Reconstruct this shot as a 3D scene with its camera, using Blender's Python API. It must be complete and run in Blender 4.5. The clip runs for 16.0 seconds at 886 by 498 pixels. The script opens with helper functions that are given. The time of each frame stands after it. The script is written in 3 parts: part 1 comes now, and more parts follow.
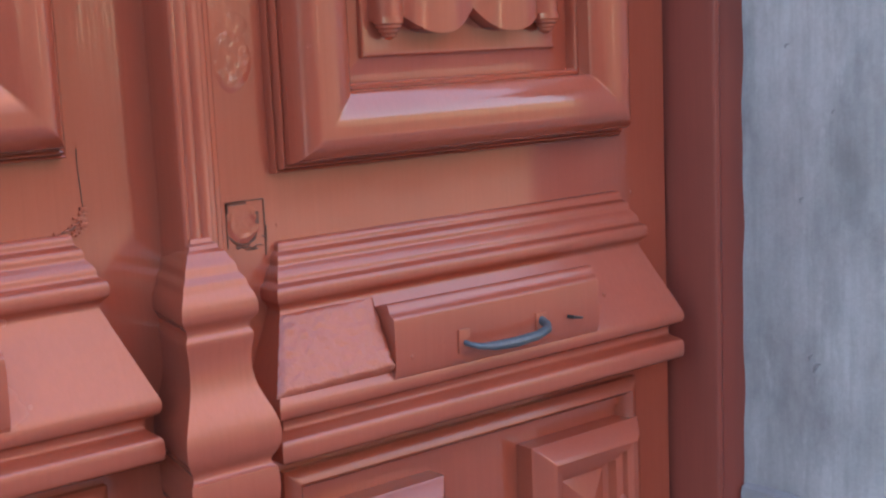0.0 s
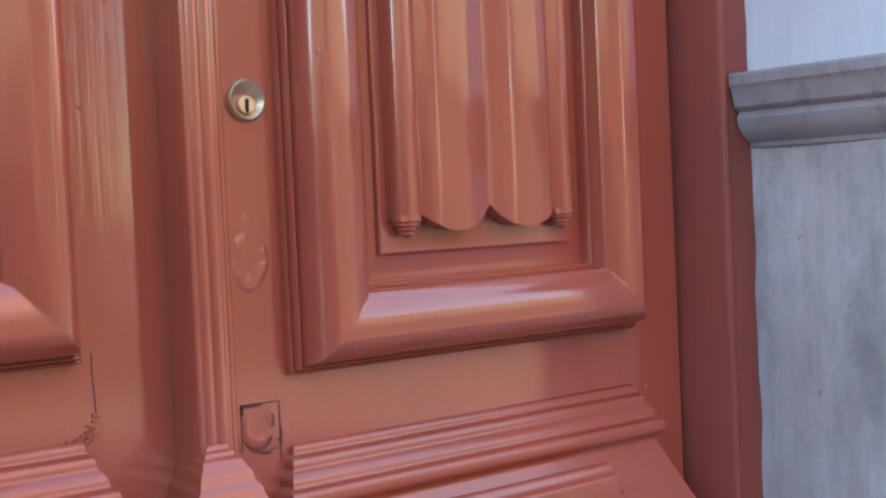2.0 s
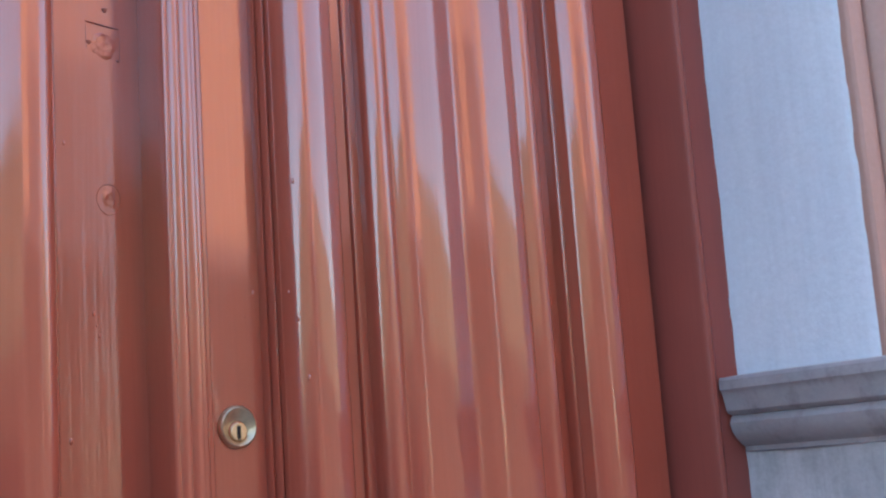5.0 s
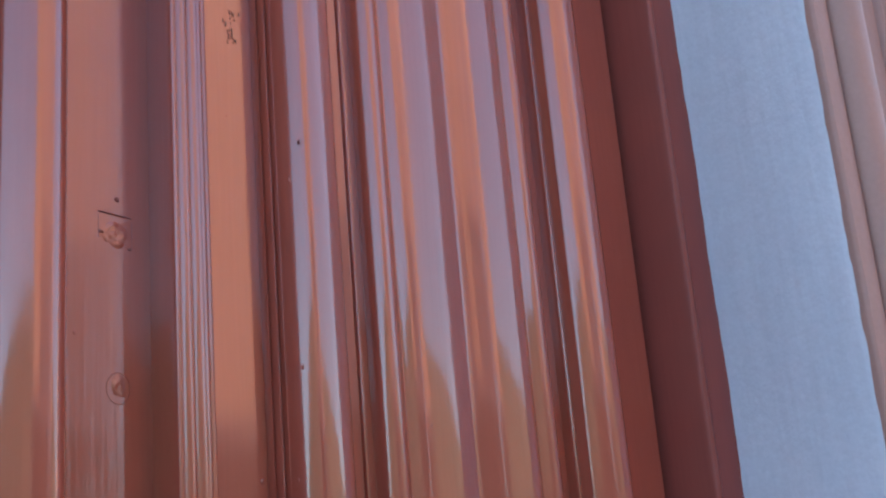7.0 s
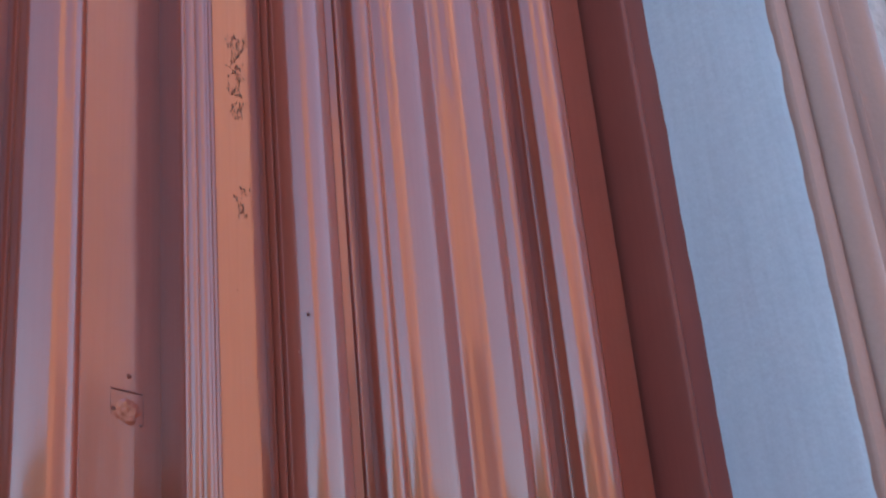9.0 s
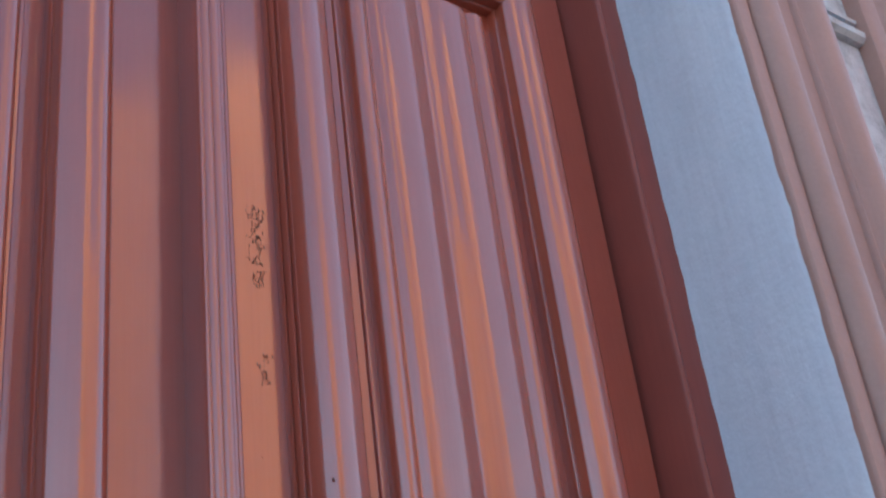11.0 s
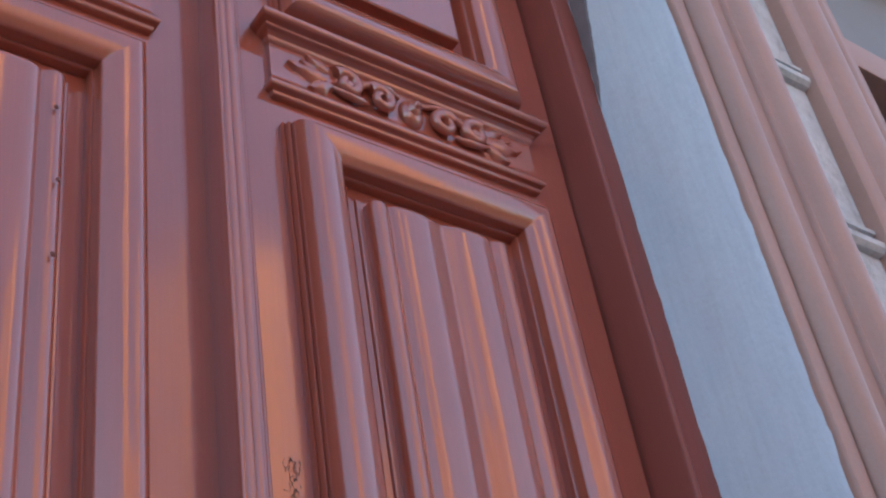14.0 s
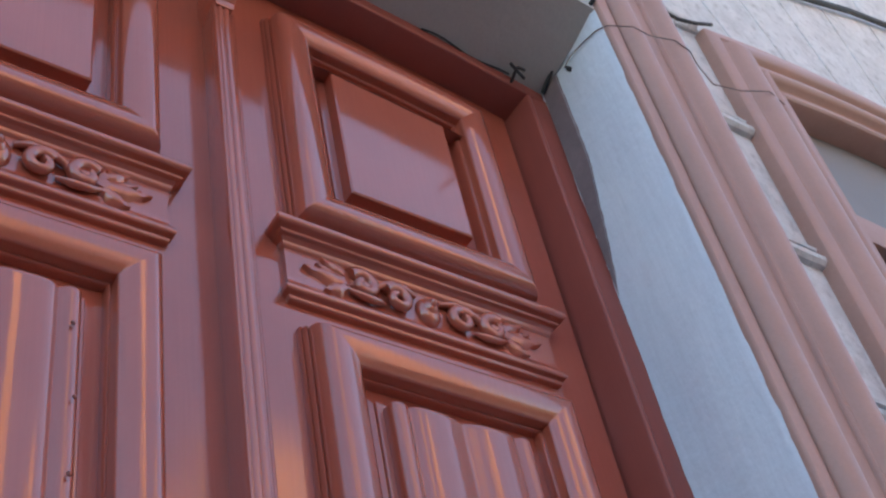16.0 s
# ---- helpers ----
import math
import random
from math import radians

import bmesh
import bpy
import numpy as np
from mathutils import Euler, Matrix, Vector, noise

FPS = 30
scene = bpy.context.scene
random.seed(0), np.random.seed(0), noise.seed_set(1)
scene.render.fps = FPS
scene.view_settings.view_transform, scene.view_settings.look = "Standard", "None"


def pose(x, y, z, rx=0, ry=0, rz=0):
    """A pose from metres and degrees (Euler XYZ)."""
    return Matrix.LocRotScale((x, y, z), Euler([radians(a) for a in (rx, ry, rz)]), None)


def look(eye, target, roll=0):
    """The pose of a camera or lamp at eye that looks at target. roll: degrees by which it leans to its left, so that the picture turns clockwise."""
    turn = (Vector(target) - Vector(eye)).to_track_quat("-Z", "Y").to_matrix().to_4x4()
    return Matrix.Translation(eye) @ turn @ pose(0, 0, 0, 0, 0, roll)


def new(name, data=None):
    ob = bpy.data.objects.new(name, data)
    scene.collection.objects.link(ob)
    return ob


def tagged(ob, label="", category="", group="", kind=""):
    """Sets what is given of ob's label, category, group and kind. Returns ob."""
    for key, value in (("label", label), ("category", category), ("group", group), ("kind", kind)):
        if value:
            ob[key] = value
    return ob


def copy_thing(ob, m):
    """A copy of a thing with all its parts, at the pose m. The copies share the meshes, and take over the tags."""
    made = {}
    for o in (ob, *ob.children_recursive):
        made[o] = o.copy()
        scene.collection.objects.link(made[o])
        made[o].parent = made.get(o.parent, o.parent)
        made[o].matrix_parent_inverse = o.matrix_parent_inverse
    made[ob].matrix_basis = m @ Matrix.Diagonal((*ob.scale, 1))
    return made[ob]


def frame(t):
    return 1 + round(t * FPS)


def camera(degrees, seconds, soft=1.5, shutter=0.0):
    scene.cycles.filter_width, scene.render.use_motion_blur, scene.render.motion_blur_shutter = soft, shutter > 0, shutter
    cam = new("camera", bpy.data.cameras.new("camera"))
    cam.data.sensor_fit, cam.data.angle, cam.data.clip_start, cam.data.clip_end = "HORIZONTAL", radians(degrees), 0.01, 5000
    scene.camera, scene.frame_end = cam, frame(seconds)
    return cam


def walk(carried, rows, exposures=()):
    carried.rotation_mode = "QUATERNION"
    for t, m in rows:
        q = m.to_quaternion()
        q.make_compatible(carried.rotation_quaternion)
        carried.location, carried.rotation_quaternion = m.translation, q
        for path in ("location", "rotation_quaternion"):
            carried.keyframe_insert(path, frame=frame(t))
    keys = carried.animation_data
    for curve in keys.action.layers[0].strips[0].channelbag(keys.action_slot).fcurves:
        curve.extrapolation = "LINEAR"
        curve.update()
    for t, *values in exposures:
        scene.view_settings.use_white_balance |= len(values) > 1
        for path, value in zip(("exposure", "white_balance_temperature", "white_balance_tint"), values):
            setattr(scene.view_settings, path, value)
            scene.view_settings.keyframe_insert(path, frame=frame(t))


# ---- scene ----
cam = camera(37.57, 16.0, soft=2.3)

# seconds, stops, kelvin, tint
EXPOSURES = [(0.0, 2.55, 7150, 11), (3.5, 2.54, 6800, 11), (6.0, 2.08, 6350, 11), (8.0, 1.80, 6250, 11), (12.0, 1.76, 6650, 11), (16.0, 1.74, 6600, 11)]

# seconds, x, y, z, yaw, pitch, lean
PATH = [
    (0, -0.5959, -1.0003, 1.0734, -38.248, -9.107, -2.477),
    (0.5, -0.6014, -0.9878, 1.0809, -38.748, -7.503, -2.281),
    (1, -0.6062, -0.9768, 1.0943, -39.062, -5.634, -2.107),
    (1.5, -0.6069, -0.9717, 1.0980, -39.190, -3.425, -2.430),
    (2, -0.6061, -0.9597, 1.1038, -39.418, -1.930, -2.530),
    (2.5, -0.6005, -0.9716, 1.1125, -39.848, -0.023, -2.826),
    (3, -0.5937, -0.9826, 1.1169, -39.589, 2.174, -3.560),
    (3.5, -0.5994, -0.9839, 1.1286, -39.777, 4.047, -3.581),
    (6, -0.6035, -0.9872, 1.1490, -40.126, 13.887, -4.360),
    (6.5, -0.6093, -0.9793, 1.1547, -40.761, 15.618, -4.585),
    (7, -0.6143, -0.9744, 1.1568, -40.678, 17.480, -4.904),
    (7.5, -0.6172, -0.9782, 1.1644, -40.053, 18.898, -4.651),
    (8, -0.6150, -0.9876, 1.1655, -40.300, 20.527, -5.138),
    (8.5, -0.6202, -0.9885, 1.1691, -40.814, 22.266, -5.614),
    (9, -0.6258, -0.9990, 1.1783, -40.688, 23.569, -5.718),
    (11.5, -0.6385, -1.0191, 1.1835, -39.888, 31.427, -7.658),
    (12, -0.6589, -1.0026, 1.1970, -39.870, 32.660, -6.869),
    (12.5, -0.6581, -1.0084, 1.1997, -40.137, 34.216, -7.607),
    (13, -0.6738, -1.0068, 1.2445, -41.037, 34.720, -8.056),
    (13.5, -0.6737, -1.0170, 1.2458, -41.359, 36.476, -9.943),
    (14, -0.6781, -1.0229, 1.2571, -41.961, 37.647, -10.570),
    (14.5, -0.6722, -1.0238, 1.2536, -42.651, 39.827, -11.900),
    (15, -0.6730, -1.0138, 1.2677, -42.748, 42.065, -12.774),
    (15.5, -0.6687, -1.0217, 1.2686, -42.801, 44.394, -13.484),
    (16, -0.6737, -1.0263, 1.2745, -43.098, 45.878, -13.815),
]


def aim(x, y, z, yaw, pitch, lean):
    a, p = radians(yaw), radians(pitch)
    ahead = Vector((-math.sin(a) * math.cos(p), math.cos(a) * math.cos(p), math.sin(p)))
    eye = Vector((x, y, z))
    return look(eye, eye + ahead, lean)


walk(cam, [(r[0], aim(*r[1:])) for r in PATH], EXPOSURES)

# ---- light ----
world = bpy.data.worlds.new("sky")
scene.world = world
world.use_nodes = True
wt = world.node_tree
sky = wt.nodes.new("ShaderNodeTexSky")
sky.sky_type = "NISHITA"
sky.sun_disc = False
sky.sun_elevation = radians(36)
sky.sun_rotation = radians(42)
sky.altitude = 60
sky.air_density = 1.2
sky.dust_density = 0.45
background = wt.nodes["Background"]
wt.links.new(sky.outputs["Color"], background.inputs["Color"])
background.inputs["Strength"].default_value = 0.15
sun_data = bpy.data.lights.new("sun", "SUN")
sun_data.energy = 4.8
sun_data.angle = radians(0.6)
sun_data.color = (1.0, 0.78, 0.55)
sun = new("sun", sun_data)
sun.matrix_world = look((5.41, 6.01, 5.88), (0, 0, 0))


# ---- materials ----
def base_material(name, rough=0.5, metal=0.0, coat=0.0):
    m = bpy.data.materials.new(name)
    m.use_nodes = True
    nt = m.node_tree
    b = nt.nodes["Principled BSDF"]
    b.inputs["Roughness"].default_value = rough
    b.inputs["Metallic"].default_value = metal
    b.inputs["Coat Weight"].default_value = coat
    return m, nt, b


def coords(nt, scale=(1, 1, 1)):
    mp = nt.nodes.new("ShaderNodeMapping")
    mp.inputs["Scale"].default_value = scale
    geo = nt.nodes.new("ShaderNodeNewGeometry")
    nt.links.new(geo.outputs["Position"], mp.inputs["Vector"])
    return mp.outputs["Vector"]


def noise_tex(nt, vec, scale, detail=4.0, rough=0.55):
    n = nt.nodes.new("ShaderNodeTexNoise")
    n.inputs["Scale"].default_value = scale
    n.inputs["Detail"].default_value = detail
    n.inputs["Roughness"].default_value = rough
    nt.links.new(vec, n.inputs["Vector"])
    return n.outputs["Fac"]


def ramp(nt, fac, stops):
    r = nt.nodes.new("ShaderNodeValToRGB")
    r.color_ramp.elements[0].position, r.color_ramp.elements[0].color = stops[0][0], (*stops[0][1], 1)
    r.color_ramp.elements[1].position, r.color_ramp.elements[1].color = stops[-1][0], (*stops[-1][1], 1)
    for p, c in stops[1:-1]:
        r.color_ramp.elements.new(p).color = (*c, 1)
    nt.links.new(fac, r.inputs["Fac"])
    return r.outputs["Color"]


def mix(nt, fac, a, b, mode="MIX"):
    n = nt.nodes.new("ShaderNodeMix")
    n.data_type, n.blend_type = "RGBA", mode
    if isinstance(fac, float):
        n.inputs[0].default_value = fac
    else:
        nt.links.new(fac, n.inputs[0])
    for sock, v in ((n.inputs[6], a), (n.inputs[7], b)):
        if isinstance(v, tuple):
            sock.default_value = (*v, 1)
        else:
            nt.links.new(v, sock)
    return n.outputs[2]


def bump(nt, b, heights):
    last = None
    for h, strength, dist in heights:
        n = nt.nodes.new("ShaderNodeBump")
        n.inputs["Strength"].default_value = strength
        n.inputs["Distance"].default_value = dist
        nt.links.new(h, n.inputs["Height"])
        if last:
            nt.links.new(last, n.inputs["Normal"])
        last = n.outputs["Normal"]
    nt.links.new(last, b.inputs["Normal"])


def value_range(nt, fac, lo, hi, a, c):
    n = nt.nodes.new("ShaderNodeMapRange")
    for k, v in zip(("From Min", "From Max", "To Min", "To Max"), (lo, hi, a, c)):
        n.inputs[k].default_value = v
    nt.links.new(fac, n.inputs["Value"])
    return n.outputs["Result"]


def paint_material(name, light, dark, chip=0.0, grainy=1.0, pebbled=0.0, gloss=0.095):
    """Gloss oil paint on wood: brush streaks along the boards, dust, small chips."""
    m, nt, b = base_material(name, 0.11)
    v = coords(nt)
    streak = noise_tex(nt, coords(nt, (1, 1, 0.03)), 260.0, 3.0)
    cloud = noise_tex(nt, v, 5.0, 5.0)
    col = ramp(nt, cloud, [(0.3, dark), (0.7, light)])
    col = mix(nt, value_range(nt, streak, 0.35, 0.75, 0.0, 0.25), col, tuple(c * 0.8 for c in dark))
    if chip:
        spots = noise_tex(nt, coords(nt, (1, 1, 0.45)), 70.0, 6.0, 0.7)
        col = mix(nt, value_range(nt, spots, 0.74 - chip * 0.02, 0.76 - chip * 0.02, 0.0, 0.8), col, (0.12, 0.04, 0.03))
    nt.links.new(col, b.inputs["Base Color"])
    nt.links.new(value_range(nt, cloud, 0.25, 0.75, gloss - 0.03, gloss + 0.04), b.inputs["Roughness"])
    b.inputs["IOR"].default_value = 1.68 if gloss < 0.3 else 1.45
    b.inputs["Coat Weight"].default_value = max(0.0, 0.62 - gloss * 1.9)
    b.inputs["Coat Roughness"].default_value = gloss * 0.7
    broad = noise_tex(nt, coords(nt, (1, 1, 0.025)), 75.0, 2.0)
    layers = [(streak, 0.11 * grainy, 0.0010), (broad, 0.06 * grainy, 0.003), (noise_tex(nt, coords(nt, (1, 1, 0.5)), 55.0, 2.0), 0.045, 0.003), (noise_tex(nt, v, 22.0, 1.0), 0.05, 0.004)]
    if pebbled:
        layers.append((noise_tex(nt, v, 130.0, 3.0, 0.6), pebbled, 0.006))
    bump(nt, b, layers)
    return m


RED = paint_material("terracotta_paint", (0.43, 0.105, 0.062), (0.37, 0.088, 0.055), chip=1.0)
RED_ROUGH = paint_material("terracotta_paint_pebbled", (0.43, 0.105, 0.062), (0.37, 0.088, 0.055), pebbled=0.35, gloss=0.24)
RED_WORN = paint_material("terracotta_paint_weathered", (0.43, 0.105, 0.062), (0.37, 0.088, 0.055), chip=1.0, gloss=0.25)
RED_FRAME = paint_material("frame_paint", (0.31, 0.072, 0.052), (0.25, 0.058, 0.044), gloss=0.42)


def plaster_material(name, light, dark, rough=0.85, big=3.0, relief=0.3, stain=None, streaky=1.0, spread=3.2, strokes=0.0):
    m, nt, b = base_material(name, rough)
    v = coords(nt)
    c1 = noise_tex(nt, coords(nt, (1, 1, streaky)), big, 6.0, 0.6)
    col = ramp(nt, c1, [(0.32, dark), (0.68, light)])
    if stain:
        s = noise_tex(nt, coords(nt, (1, 1, 0.6)), big * spread, 7.0, 0.65)
        col = mix(nt, value_range(nt, s, 0.52, 0.72, 0.0, 0.75), col, stain)
    grit = noise_tex(nt, v, 190.0, 3.0)
    col = mix(nt, value_range(nt, grit, 0.3, 0.8, 0.0, 0.18), col, tuple(c * 0.7 for c in dark))
    nt.links.new(col, b.inputs["Base Color"])
    layers = [(c1, 0.25, 0.01), (noise_tex(nt, v, 45.0, 4.0), relief, 0.004), (grit, relief * 0.6, 0.0015)]
    if strokes:
        brush = noise_tex(nt, coords(nt, (1, 1, 0.10)), 95.0, 4.0, 0.6)
        patch = noise_tex(nt, coords(nt, (1, 1, 0.4)), 30.0, 5.0, 0.7)
        col = mix(nt, value_range(nt, brush, 0.42, 0.75, 0.0, strokes), col, tuple(c * 0.72 for c in dark))
        col = mix(nt, value_range(nt, patch, 0.60, 0.72, 0.0, strokes), col, tuple(min(0.9, c * 1.12) for c in light))
        nt.links.new(col, b.inputs["Base Color"])
        layers += [(brush, 0.35, 0.002), (patch, 0.3, 0.003)]
    bump(nt, b, layers)
    return m


BLUE_PLASTER = plaster_material("pale_blue_plaster", (0.71, 0.76, 0.835), (0.63, 0.685, 0.775), 0.7, 9.0, 0.25, None, 0.3, strokes=0.25)
CONCRETE = plaster_material("bare_concrete", (0.58, 0.58, 0.61), (0.25, 0.25, 0.262), 0.7, 6.5, 0.4, (0.20, 0.20, 0.215), 0.45, spread=1.3, strokes=0.3)
GREY_STONE = plaster_material("grey_stone", (0.38, 0.37, 0.395), (0.24, 0.235, 0.255), 0.7, 7.0, 0.4, (0.12, 0.11, 0.115))
SALMON = plaster_material("salmon_paint", (0.47, 0.275, 0.225), (0.40, 0.23, 0.188), 0.48, 3.0, 0.18)
WHITE_ROUGHCAST = plaster_material("white_roughcast", (0.74, 0.73, 0.735), (0.54, 0.535, 0.54), 0.9, 14.0, 1.0, (0.34, 0.33, 0.33))
# dark mauve-brown: shade on the frame's side put into the colour
FRAME_SHADE = plaster_material("frame_side_shade", (0.25, 0.185, 0.19), (0.17, 0.13, 0.135), 0.85, 9.0, 0.4)
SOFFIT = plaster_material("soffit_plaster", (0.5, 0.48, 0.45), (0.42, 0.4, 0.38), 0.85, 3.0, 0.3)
BLIND = plaster_material("grey_panel", (0.25, 0.235, 0.235), (0.20, 0.19, 0.19), 0.6, 2.0, 0.1)
ASPHALT = plaster_material("cobbled_ground", (0.2, 0.2, 0.2), (0.13, 0.13, 0.135), 0.8, 2.0, 0.6)
# near black for the shaded foot of the street, darkens low reflections
SHADE_BASE = plaster_material("shade_base_tone", (0.07, 0.065, 0.06), (0.05, 0.046, 0.043), 0.8, 2.0, 0.4)
TERRACE = plaster_material("orange_plaster", (0.76, 0.41, 0.31), (0.66, 0.35, 0.26), 0.85, 1.0, 0.3)
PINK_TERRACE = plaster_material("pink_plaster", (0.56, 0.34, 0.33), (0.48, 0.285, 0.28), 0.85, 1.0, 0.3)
# tone of shaded wall, for a dimmer reflection in the door stile
MAUVE_SHADE = plaster_material("mauve_shade", (0.24, 0.19, 0.22), (0.19, 0.15, 0.175), 0.85, 1.0, 0.3)
OPPOSITE = plaster_material("opposite_plaster", (0.20, 0.21, 0.165), (0.16, 0.167, 0.13), 0.85, 1.0, 0.3)


def plain(name, colour, rough, metal=0.0, wear=None):
    m, nt, b = base_material(name, rough, metal)
    n = noise_tex(nt, coords(nt), 160.0, 4.0)
    nt.links.new(ramp(nt, n, [(0.3, wear or tuple(c * 0.75 for c in colour)), (0.7, colour)]), b.inputs["Base Color"])
    bump(nt, b, [(n, 0.1, 0.0006)])
    return m


BRASS = plain("worn_brass", (0.72, 0.6, 0.4), 0.36, 0.9)
DARK = plain("dark_void", (0.015, 0.012, 0.012), 0.7)
SEAM = plain("paint_shadow_line", (0.24, 0.06, 0.04), 0.5)
BROWN = plain("bare_wood", (0.16, 0.06, 0.04), 0.7)
STEEL = plain("blued_steel", (0.15, 0.19, 0.23), 0.55, 0.6)
CABLE = plain("black_cable", (0.03, 0.03, 0.032), 0.55)
glass_m, gnt, gb = base_material("window_glass", 0.04)
gb.inputs["Base Color"].default_value = (0.045, 0.045, 0.05, 1)
gb.inputs["Specular IOR Level"].default_value = 0.7
bump(gnt, gb, [(noise_tex(gnt, coords(gnt), 2.0, 2.0), 0.03, 0.02)])


# ---- mesh helpers ----
def part(name, bm, material, parent=None, label="", sharp=35):
    bmesh.ops.remove_doubles(bm, verts=bm.verts, dist=1e-6)
    bmesh.ops.recalc_face_normals(bm, faces=bm.faces)
    me = bpy.data.meshes.new(name)
    bm.to_mesh(me)
    bm.free()
    me.materials.append(material)
    me.shade_smooth()
    me.set_sharp_from_angle(angle=radians(sharp))
    ob = new(name, me)
    if parent:
        ob.parent = parent
    if label:
        ob["label"] = label
    return ob


def thing(name, label, category, group="", kind=""):
    return tagged(new(name), label, category, group, kind)


def box(bm, x0, x1, y0, y1, z0, z1, bevel=0.0):
    vs = [bm.verts.new((x, y, z)) for x in (x0, x1) for y in (y0, y1) for z in (z0, z1)]
    fs = [bm.faces.new([vs[i] for i in f]) for f in ((0, 1, 3, 2), (4, 6, 7, 5), (0, 4, 5, 1), (2, 3, 7, 6), (0, 2, 6, 4), (1, 5, 7, 3))]
    if bevel:
        es = list({e for f in fs for e in f.edges})
        bmesh.ops.bevel(bm, geom=es, offset=bevel, segments=2, affect="EDGES", profile=0.6)


def grid_faces(bm, rows, closed=False):
    """Faces between rows of points."""
    made = [[bm.verts.new(p) for p in row] for row in rows]
    for a, b in zip(made, made[1:]):
        n = len(a)
        for i in range(n if closed else n - 1):
            j = (i + 1) % n
            bm.faces.new((a[i], a[j], b[j], b[i]))
    return made


def soften(prof, ratio=0.25):
    """The profile with its corners rounded, as under many coats of paint."""
    out = [prof[0]]
    for a, b in zip(prof, prof[1:]):
        out.append(tuple(p + (q - p) * ratio for p, q in zip(a, b)))
        out.append(tuple(q + (p - q) * ratio for p, q in zip(a, b)))
    return out + [prof[-1]]


def lumpy(bm, cx, cz, rx, rz, rise, grain, seed, n=22):
    """A patch of uneven filler that runs out into the surface."""
    rows = []
    for j in range(n + 1):
        row = []
        for i in range(n + 1):
            u, v = 2 * i / n - 1, 2 * j / n - 1
            x, z = cx + rx * u, cz + rz * v
            d = math.hypot(u, v) + 0.35 * noise.noise((x * 60, z * 60, seed))
            fall = max(0.0, min(1.0, (1.0 - d) * 2.2))
            h = rise * (0.25 + 0.9 * abs(noise.noise((x * grain, z * grain, seed + 5.0))) + 0.35 * noise.noise((x * grain * 2.3, z * grain * 2.3, seed)))
            row.append((x, 0.0003 - fall * (0.0003 + max(0.0, h)), z))
        rows.append(row)
    grid_faces(bm, rows)


def crater(bm, cx, cz, rx, rz, rim, seed, n=28):
    """A worn hollow with a low uneven rim of filler, higher along its lower side."""
    rows = []
    for j in range(n + 1):
        row = []
        for i in range(n + 1):
            u, v = 2 * i / n - 1, 2 * j / n - 1
            x, z = cx + rx * u, cz + rz * v
            d = math.hypot(u, v) + 0.10 * noise.noise((x * 70, z * 70, seed))
            ring = math.exp(-((d - 0.62) / 0.17) ** 2) * (0.35 - 0.65 * v + 0.9 * noise.noise((x * 130, z * 130, seed + 3.0)))
            fade = max(0.0, min(1.0, (1.0 - d) * 5.0))
            row.append((x, 0.0004 - fade * (0.0006 + rim * max(0.0, ring) + 0.0002 * noise.noise((x * 300, z * 300, seed))), z))
        rows.append(row)
    grid_faces(bm, rows)


def inset_poly(poly, u):
    """The closed outline poly (x, z), counter-clockwise, moved inwards by u with mitred corners."""
    out = []
    n = len(poly)
    for i in range(n):
        p, q, r = Vector(poly[i - 1]), Vector(poly[i]), Vector(poly[(i + 1) % n])
        a, b = (q - p).normalized(), (r - q).normalized()
        na, nb = Vector((-a.y, a.x)), Vector((-b.y, b.x))
        m = (na + nb).normalized()
        out.append(q + m * (u / max(0.2, m.dot(na))))
    return out


def frame_sweep(bm, poly, prof, fill=False):
    """A moulding round the outline poly; prof: rows of (inset, y)."""
    rows = []
    for u, y in prof:
        ring = inset_poly(poly, u)
        row = []
        for p, q in zip(ring, ring[1:] + ring[:1]):
            row.append((p.x, y, p.y))
            d = (q - p).normalized() * min(0.003, (q - p).length * 0.25)
            row += [(p.x + d.x, y, p.y + d.y), (q.x - d.x, y, q.y - d.y)]
        rows.append(row)
    made = grid_faces(bm, rows, True)
    if fill:
        bm.faces.new(made[-1])


def run_moulding(bm, prof, x0, x1, k=1.0, back=0.0, kr=None, taper=0.0):
    """A horizontal moulding with returned ends; prof: rows of (projection, z)."""
    kr = k if kr is None else kr
    rows = [[(x0 - (k - taper) * p, back, z), (x0 - k * p, -p, z), (x1 + kr * p, -p, z), (x1 + kr * p, back, z)] for p, z in prof]
    made = grid_faces(bm, rows)
    for row in (made[0], made[-1]):
        if len({tuple(round(c, 6) for c in v.co) for v in row}) == 4:
            bm.faces.new(row)


def upright(bm, prof, z0, z1, steps=1, top=None):
    """A vertical moulding; prof: rows of (x, y)."""
    rows = [[(x, y, z0 + (z1 - z0) * i / steps) for x, y in prof] for i in range(steps + 1)]
    if top:
        rows[-1] = [(x, y, top(x)) for x, y in prof]
    grid_faces(bm, rows)


def tube(bm, pts, r, n=8):
    pts = [Vector(p) for p in pts]
    rows = []
    for i, p in enumerate(pts):
        d = (pts[min(i + 1, len(pts) - 1)] - pts[max(i - 1, 0)]).normalized()
        s = d.orthogonal().normalized() if i == 0 else (side - d * side.dot(d)).normalized()
        side = s
        w = d.cross(s)
        rr = r[i] if isinstance(r, (list, tuple)) else r
        rows.append([p + (s * math.cos(2 * math.pi * j / n) + w * math.sin(2 * math.pi * j / n)) * rr for j in range(n)])
    made = grid_faces(bm, rows, True)
    bm.faces.new(made[0])
    bm.faces.new(made[-1])


